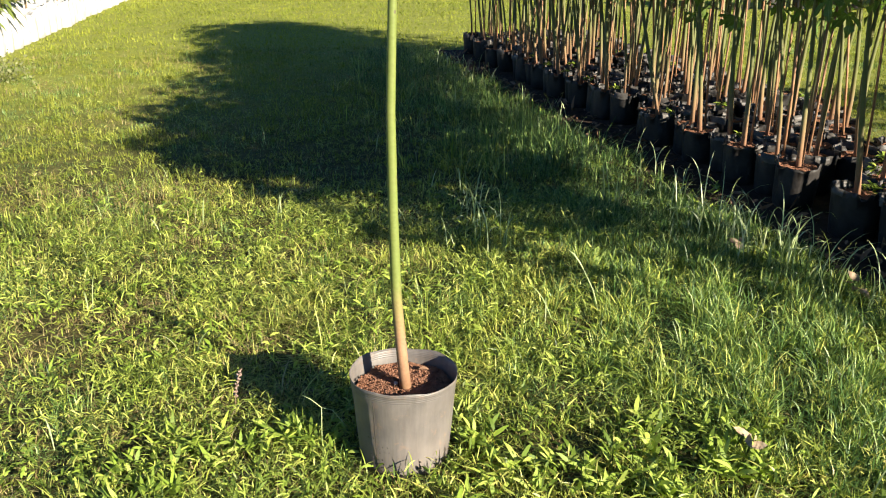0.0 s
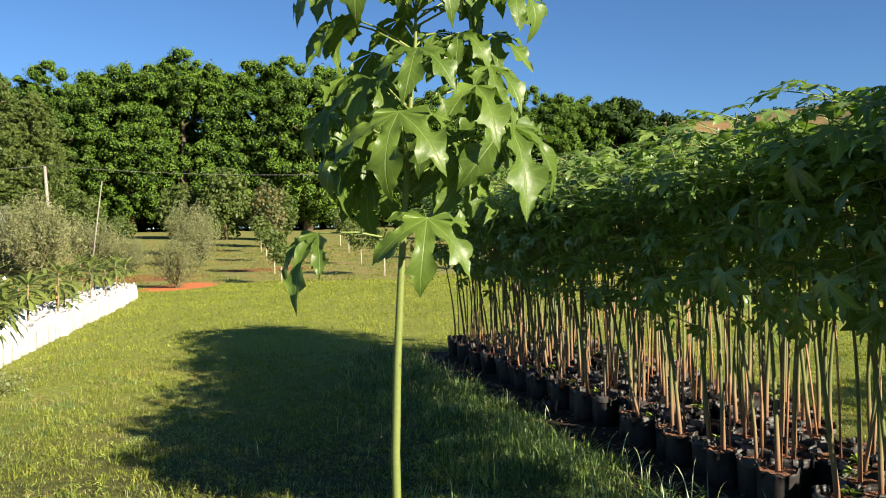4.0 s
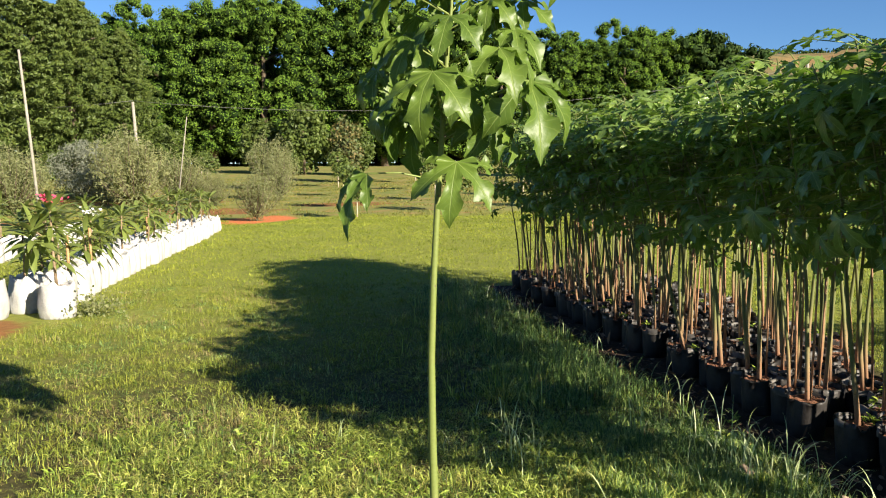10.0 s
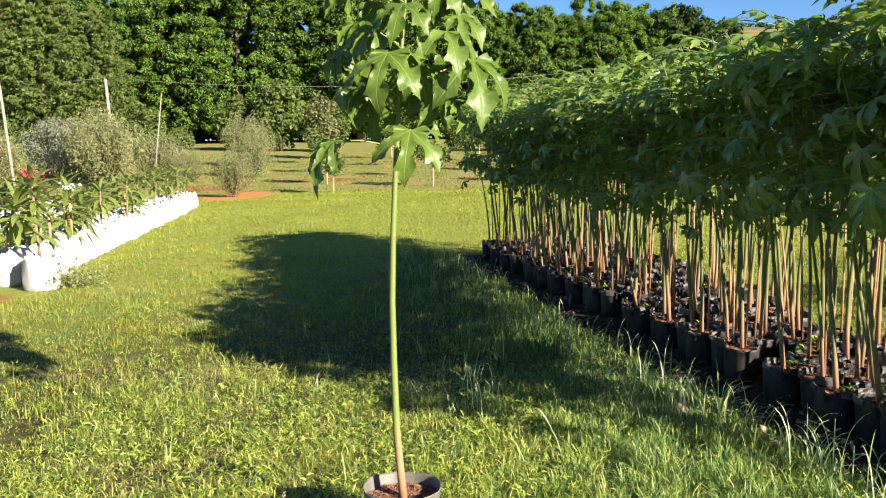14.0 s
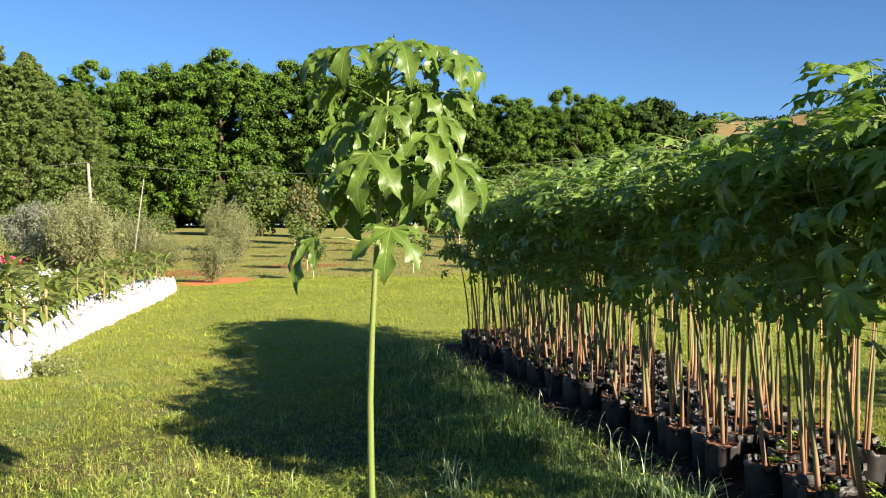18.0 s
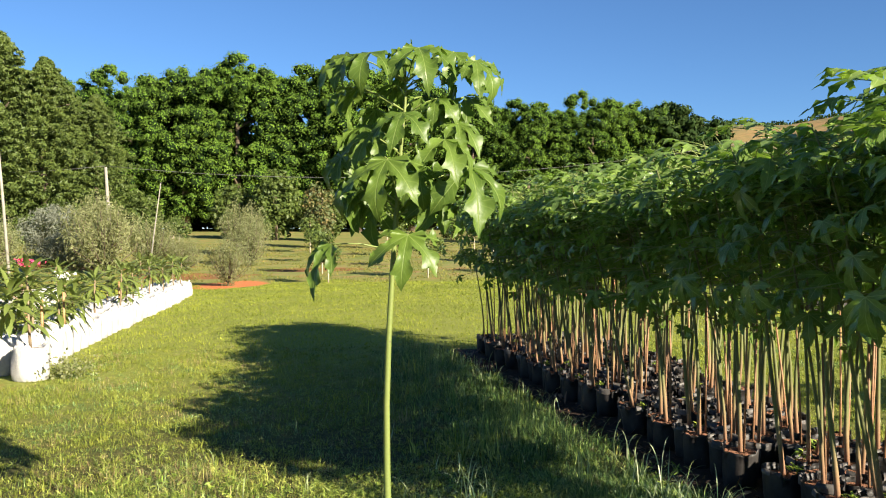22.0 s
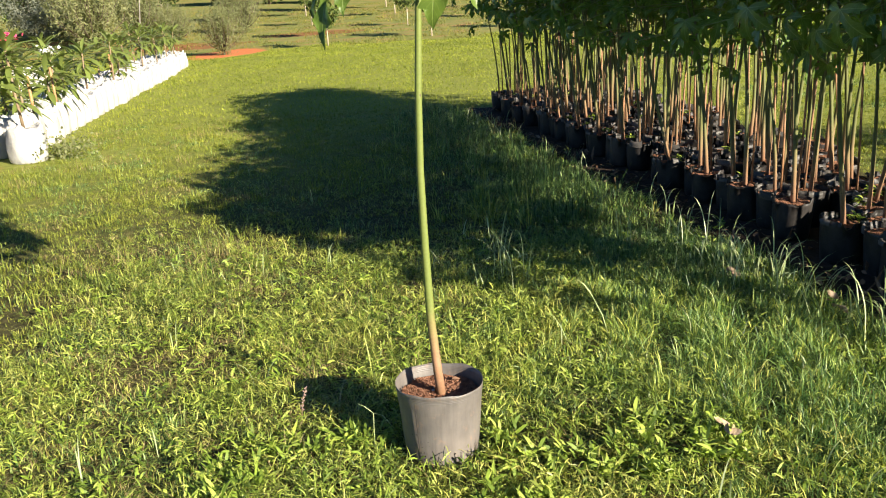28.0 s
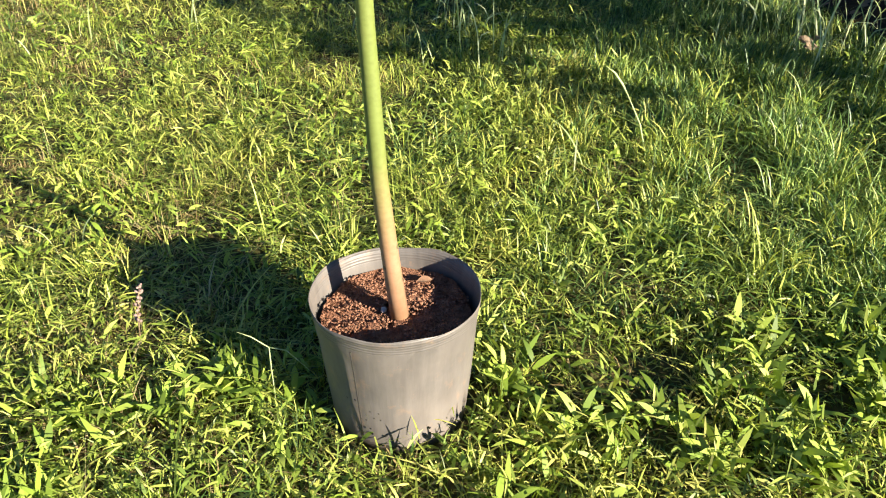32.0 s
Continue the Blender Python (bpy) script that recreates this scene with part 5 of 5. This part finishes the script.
def clumped(points, radii, leaf, per, squash=0.8, hang=0.0, loose=0.55, aspect=1.6, inner=0.72):
    """Leaves on the outer shell of round clumps; hang pulls the clumps' lower leaves down."""
    c = np.repeat(points, per, 0)
    d = rng.normal(0, 1, (len(c), 3))
    d[:, 2] = np.abs(d[:, 2]) * np.where(rng.random(len(c)) < 0.72, 1, -1)
    d /= np.linalg.norm(d, axis=1, keepdims=True)
    rr = np.repeat(radii, per)[:, None] * rng.uniform(inner, 1.1, (len(c), 1))
    p = c + d * rr * [1, 1, squash]
    p[:, 2] -= hang * rng.random(len(c)) * np.repeat(radii, per)
    return cards(p, d, np.full(len(c), leaf), aspect, loose)


def crown_shell(n, rx, ry, z0, z1, power=2.3, fill=0.25):
    """Points over an ovoid crown, most of them on its surface."""
    d = rng.normal(0, 1, (n, 3))
    d /= np.linalg.norm(d, axis=1, keepdims=True)
    d = np.sign(d) * np.abs(d) ** (2 / power)
    k = np.where(rng.random(n) < fill, rng.uniform(0.45, 0.85, n), rng.uniform(0.86, 1.0, n))[:, None]
    return d * k * [rx, ry, (z1 - z0) / 2] + [0, 0, (z0 + z1) / 2]


def spaced(n, make, tries=12):
    """Points from make(k), each kept as far from the earlier ones as a few tries allow."""
    pts = make(1)
    while len(pts) < n:
        c = make(tries)
        d = np.linalg.norm(c[:, None] - pts[None], axis=2).min(1)
        pts = np.concatenate([pts, c[[d.argmax()]]])
    return pts


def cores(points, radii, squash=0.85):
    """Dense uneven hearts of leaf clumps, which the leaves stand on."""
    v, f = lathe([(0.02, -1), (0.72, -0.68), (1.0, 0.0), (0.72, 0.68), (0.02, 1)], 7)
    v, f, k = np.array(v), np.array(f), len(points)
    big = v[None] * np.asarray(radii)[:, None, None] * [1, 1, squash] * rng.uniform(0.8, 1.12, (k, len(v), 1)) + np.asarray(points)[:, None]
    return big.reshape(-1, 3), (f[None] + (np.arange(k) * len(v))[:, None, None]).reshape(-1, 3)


def broad_tree(h, rx, lobes, mat, leaf=0.42, seed=0, clump=0.85, per=44, boughs=13, spread=2.0):
    """A dense tree: a crown of lobes, each covered with leaf clumps that hang a little."""
    e = new("tree")
    part("trunk", limbs(h * 0.022, h * 0.78, rx * 0.55, 9, seed, start=0.2).mesh("trunk", M_TRUNK), e, "brown trunk with spreading limbs")
    c = spaced(lobes, lambda k: crown_shell(k, rx - spread * 0.5, rx - spread * 0.5, h * 0.13, h - spread * 0.8, 2.6, 0.0))
    pts = []
    for q in c:
        out = q - [0, 0, h * 0.45]
        out = out / np.linalg.norm(out)
        d = spaced(boughs, lambda k: (lambda w: w / np.linalg.norm(w, axis=1, keepdims=True))(rng.normal(0, 1, (k, 3)) + out * 0.9), 6)
        pts.append(q + d * spread * rng.uniform(0.75, 1.05) * [0.9, 0.9, 1.15])
    p = np.concatenate(pts)
    p[:, 2] = np.maximum(p[:, 2], 1.0)
    rad = rng.uniform(0.6, 1.25, len(p)) * clump
    v, f = clumped(p, rad, leaf, per, 0.85, 0.4, 0.36, 1.6, 0.72)
    part("crown", Geo().add(v, f).mesh("crown", mat), e, "dense green crown of leaf clumps")
    # added solid hearts block the light and carry shade in a dark colour
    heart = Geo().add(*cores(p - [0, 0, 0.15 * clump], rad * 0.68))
    part("inner_crown", heart.mesh("inner_crown", M_INNER), e, "solid hearts inside the crown, its shade put into a dark colour")
    return e


def feather_tree(h, rx, mat, seed):
    """A tall pointed tree with tiers of feathery boughs."""
    r = random.Random(seed)
    e = new("tree")
    part("trunk", limbs(h * 0.018, h * 0.95, rx * 0.55, 6, seed, start=0.2).mesh("trunk", M_TRUNK), e)
    pts, rad = [], []
    for i in range(230):
        f = (i + 0.5) / 230
        z = h * (0.04 + 0.95 * f ** 0.8)
        a = i * 2.4 + r.uniform(-0.3, 0.3)
        reach = rx * (1 - f ** 1.6) ** 0.8 * r.uniform(0.7, 1.15)
        for k in range(4):
            q = reach * (0.35 + 0.22 * k)
            pts.append((q * math.cos(a), q * math.sin(a), z + 0.12 * q - 0.03 * q * q + r.uniform(-0.2, 0.2)))
            rad.append((0.75 - 0.1 * k) * (1 - 0.5 * f) * r.uniform(0.7, 1.2))
    v, f = clumped(np.array(pts), np.array(rad), 0.12, 44, 0.55, 0.35, 0.7, 2.8)
    part("crown", Geo().add(v, f).mesh("crown", mat), e, "feathery green boughs in tiers")
    return e


def place(ob, spots):
    """Put ob at the first spot, copies at the others: (x, y, turn, scale, height scale)."""
    first = True
    for x, y, a, s, t in spots:
        m = pose(x, y, hz(x, y) - 0.05, 0, 0, a)
        o = ob
        if first:
            ob.matrix_basis = m
        else:
            o = copy_thing(ob, m)
        o.scale = (s, s, s * t)
        first = False


def tree_line():
    r = random.Random(21)
    kinds = [tagged(broad_tree(18, 5.4, 34, M_TREE, 0.135, q, 0.8, 120, 12, 1.9), "tall broadleaf tree in a dense tree line", "tree", "trees of the far tree line") for q in range(4)]
    spots = [[], [], [], []]
    for row, (y0, n) in enumerate(((92, 12), (100, 11))):
        for i in range(n):
            x = -53 + i * (6.6 + 0.9 * row) + r.uniform(-1, 1) + row * 3
            y = y0 + r.uniform(-1.5, 1.5) + 0.2 * max(0, x + 10)
            s = 1.06 - 0.22 * float(smooth01((x + 16) / 18)) - 0.06 * float(smooth01((-34 - x) / 12))
            spots[(i + row) % 4].append((x, y, r.uniform(0, 360), s * r.uniform(0.97, 1.03), 1.0))
    for k, sp in zip(kinds, spots):
        place(k, sp)
    dark = tagged(broad_tree(14, 4.2, 22, M_DARKTREE, 0.3, 5, 0.8, 40, 9, 1.6), "dark green tree, at the end of the tree line and as added fill behind it", "tree")
    # after the first three, two added rows that darken the gaps behind the line
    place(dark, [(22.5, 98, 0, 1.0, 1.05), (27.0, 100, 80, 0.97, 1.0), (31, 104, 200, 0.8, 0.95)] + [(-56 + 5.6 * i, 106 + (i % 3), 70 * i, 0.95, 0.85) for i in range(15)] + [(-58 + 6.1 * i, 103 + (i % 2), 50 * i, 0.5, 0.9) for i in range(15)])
    # added to close sky gaps; their dark colour stands for shade under the trees
    bush = tagged(new("undergrowth_bush"), "added dark filler bush, standing for the shade under the tree line", "bush", "bushes under the tree line")
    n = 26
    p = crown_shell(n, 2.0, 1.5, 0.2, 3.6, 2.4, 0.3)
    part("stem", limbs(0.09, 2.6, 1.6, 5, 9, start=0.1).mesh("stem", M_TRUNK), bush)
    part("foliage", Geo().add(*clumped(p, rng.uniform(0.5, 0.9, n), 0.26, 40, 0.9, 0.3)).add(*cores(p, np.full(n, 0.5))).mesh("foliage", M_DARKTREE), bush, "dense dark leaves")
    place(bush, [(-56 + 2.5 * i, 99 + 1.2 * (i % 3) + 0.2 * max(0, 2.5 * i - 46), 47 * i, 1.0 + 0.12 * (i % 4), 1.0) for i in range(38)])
    f = tagged(feather_tree(17, 5.6, M_FEATHER, 8), "tall feathery green tree beside the orchard", "tree")
    place(f, [(-41.5, 60, 0, 1.1, 1.05), (-37.2, 61, 120, 0.98, 1.0), (-34.2, 62, 60, 0.87, 1.0), (-31.4, 65, 220, 0.72, 1.0), (-46, 60, 10, 1.2, 1.1), (-36, 66, 180, 0.9, 1.0)])
    g = Geo()
    n = 460
    a = np.radians(rng.uniform(13, 46, n))
    d = rng.uniform(474, 500, n)
    p = np.stack([np.sin(a) * d, np.cos(a) * d, np.zeros(n)], 1)
    p[:, 2] = height(p[:, 0], p[:, 1]) + rng.uniform(0.5, 3.0, n)
    g.add(*clumped(p, rng.uniform(1.4, 3.4, n), 1.0, 24, 0.8))
    tagged(part("hilltop_trees", g.mesh("hilltop_trees", M_DARKTREE)), "dark line of trees on the dry hilltop", "trees", kind="stuff")


tree_line()


def small_tree(name, h, rx, z0, n, leaf, mat, trunk_mat, label, per=26, clump=0.22, stems=1, seed=0):
    e = new(name)
    tagged(e, label, "tree", "young trees of the orchard")
    g = Geo()
    r = random.Random(seed)
    for k in range(stems):
        a = r.uniform(0, 6.28)
        o = 0.1 * rx * (stems > 1)
        g.add(*tube([(0, 0, -0.1), (o * math.cos(a), o * math.sin(a), h * 0.3), (2.5 * o * math.cos(a), 2.5 * o * math.sin(a), h * 0.8)], [0.018 * h, 0.014 * h, 0.005 * h], 7))
    part("trunk", g.mesh("trunk", trunk_mat), e)
    p = crown_shell(n, rx, rx, z0, h, 2.0, 0.5)
    v, f = clumped(p, rng.uniform(0.6, 1.3, n) * clump, leaf, per, 1.1, 0.3)
    part("crown", Geo().add(v, f).mesh("crown", mat), e)
    return e


def vase_tree(h, rx, leaf, mat, label, seed, branches=34):
    """A bushy olive: upright branches fanning out from the base, fringed with small leaves."""
    r = random.Random(seed)
    e = tagged(new("olive_tree"), label, "tree", "olive trees of the orchard")
    g, pts, rad = Geo(), [], []
    g.add(*tube([(0, 0, -0.1), (0.02, 0, 0.2), (0, 0.01, 0.5)], [0.06, 0.05, 0.035], 8))
    for k in range(branches):
        a = k * 2.4 + r.uniform(-0.3, 0.3)
        q = rx * math.sqrt((k + 0.5) / branches) * r.uniform(0.8, 1.1)
        top = h * (1 - 0.42 * (q / rx) ** 2) * r.uniform(0.72, 1.08)
        line = [Vector((0, 0, 0.2)), Vector((q * 0.5 * math.cos(a), q * 0.5 * math.sin(a), top * 0.42)), Vector((q * 0.9 * math.cos(a), q * 0.9 * math.sin(a), top * 0.75)), Vector((q * math.cos(a), q * math.sin(a), top))]
        g.add(*tube(line, [0.022, 0.015, 0.009, 0.003], 5))
        for t in np.linspace(0.25, 3.0, 11):
            i = min(2, int(t))
            p = line[i].lerp(line[i + 1], t - i)
            pts.append((p.x + r.gauss(0, 0.08), p.y + r.gauss(0, 0.08), p.z + r.gauss(0, 0.06)))
            rad.append(0.17 * r.uniform(0.4, 1.4) * (1 - 0.1 * t))
    part("trunk", g.mesh("trunk", M_TRUNK), e, "short dark trunk dividing into branches")
    part("crown", Geo().add(*clumped(np.array(pts), np.array(rad) * 1.3, leaf * 1.1, 17, 1.8, 0.0, 1.4, 3.6)).mesh("crown", mat), e, "feathery grey-green foliage")
    return e


def orchard():
    r = random.Random(31)
    olive = vase_tree(2.1, 0.95, 0.026, M_OLIVE, "grey-green olive tree on the orchard grass", 1, 36)
    place(olive, [(-8.9, 27.2, 0, 0.85, 1.04), (-16.6, 34, 200, 1.6, 1.0), (-24, 29, 100, 1.5, 1.0), (-19, 38, 10, 1.6, 1.1), (-11.3, 39, 240, 0.9, 1.35), (-21.8, 33.5, 70, 1.35, 0.95)])
    wide = vase_tree(2.0, 1.25, 0.026, M_OLIVE, "wide wispy grey-green olive tree", 6, 46)
    place(wide, [(-13.6, 36, 70, 0.7, 1.15), (-14.4, 48.5, 40, 1.35, 1.2), (-15.7, 37, 20, 1.3, 0.95), (-20.5, 31, 150, 1.4, 1.0), (-25, 34, 300, 1.5, 1.1), (-28, 33, 190, 1.5, 1.1)])
    silver = small_tree("silver_bush", 2.6, 1.5, 0.1, 170, 0.06, M_SILVER, M_TRUNK, "pale silvery bush behind the olive trees", 60, 0.26, 2, 2)
    place(silver, [(-23, 42, 0, 1.2, 1.0), (-21.5, 40, 90, 0.8, 0.8)])
    young = small_tree("young_tree", 1.75, 0.5, 0.75, 36, 0.08, M_FEATHER, M_PALETRUNK, "young orchard tree with a thin pale trunk", 18, 0.17, 1, 3)
    spots = [(-5.4, 28.4), (-6.6, 33.5), (-8.5, 41.5), (-10.6, 50.5), (-1.75, 30.6), (-3.2, 37), (-4.6, 45.5), (-6, 54), (2, 32), (1, 39), (0, 48), (6, 33), (6, 41), (6, 50), (11, 34), (12, 43), (17, 36), (18, 46), (-22, 57), (-19, 50), (-15.5, 57)]
    place(young, [(x, y, r.uniform(0, 360), r.uniform(0.85, 1.15) + 0.012 * (y - 28), 1.0) for x, y in spots])
    russet = small_tree("russet_tree", 4.6, 1.2, 0.6, 150, 0.16, M_RUSSET, M_PALETRUNK, "upright tree with reddish-brown new leaves", 15, 0.34, 3, 4)
    place(russet, [(-11.2, 56.4, 0, 1.0, 1.0)])
    mid = small_tree("bushy_tree", 6.0, 2.0, 0.3, 190, 0.2, M_FEATHER, M_TRUNK, "bushy green tree in front of the tree line", 30, 0.42, 2, 5)
    place(mid, [(-17.5, 70, 0, 1.0, 1.0), (-12.6, 68, 90, 0.75, 0.9), (-22, 72, 200, 0.9, 0.9), (-28, 66, 30, 0.8, 0.8), (-2, 66, 10, 0.5, 0.7), (2.5, 60, 70, 0.7, 0.7), (8, 62, 100, 0.8, 0.7), (15, 64, 200, 0.8, 0.7), (22, 66, 280, 0.8, 0.7)])


orchard()


def far_pots():
    """A row of shrubs in black pots across the lawn beyond the nursery row."""
    r = random.Random(77)
    kinds = []
    for q in range(3):
        e = tagged(new("potted_shrub"), "bushy green shrub in a black pot across the lawn", "potted shrub", "shrubs across the lawn")
        part("pot", black_pot_mesh(20 + q), e, "black plastic pot")
        n = 60
        p = crown_shell(n, 0.34, 0.34, 0.3, 0.95, 2.0, 0.5)
        part("foliage", Geo().add(*clumped(p, rng.uniform(0.05, 0.1, n), 0.05, 16)).mesh("foliage", M_WEED if q else M_FEATHER), e, "dense small leaves")
        kinds.append(e)
    for q, ob in enumerate(kinds):
        place(ob, [(5.6 + 0.5 * (3 * i + q), 14.2 + r.uniform(-0.2, 0.2), r.uniform(0, 360), r.uniform(1.1, 1.6), 1.0) for i in range(7)])


far_pots()


# ---- poles and cable ----
def pole(x, y, h, dx, r, name, label):
    e = tagged(new(name), label, "pole")
    z = hz(x, y)
    part("shaft", Geo().add(*tube([(0, 0, -0.3), (dx * 0.5, 0, h * 0.5), (dx, 0, h)], [r, r * 0.9, r * 0.75], 10)).mesh("shaft", M_CONCRETE), e)
    e.matrix_basis = pose(x, y, z)
    return e


pole(-14.05, 22, 5.55, -0.48, 0.048, "leaning_pole", "tall pale pole leaning slightly, beside the orchard")
pole(-28.0, 60, 6.0, -0.35, 0.14, "utility_pole", "weathered concrete utility pole carrying a cable")
pole(-10.65, 24, 3.6, 0.5, 0.02, "thin_pole", "thin pale pole leaning over the orchard")
pole(22.3, 62, 8.0, 0.0, 0.14, "utility_pole", "pale utility pole rising beyond the nursery row")


def cable():
    ends = [(-62, 58, 8.2), (-28.35, 60, 7.05), (22.3, 62, 9.2)]
    g = Geo()
    for (x0, y0, z0), (x1, y1, z1) in zip(ends, ends[1:]):
        sag = 0.035 * (x1 - x0)
        g.add(*tube([(x0 + (x1 - x0) * t, y0 + (y1 - y0) * t, z0 + (z1 - z0) * t - 4 * sag * t * (1 - t)) for t in np.linspace(0, 1, 15)], [0.013] * 15, 5))
    tagged(part("power_cable", g.mesh("power_cable", M_WIRE)), "thin sagging overhead cable between utility poles", "cable")


cable()
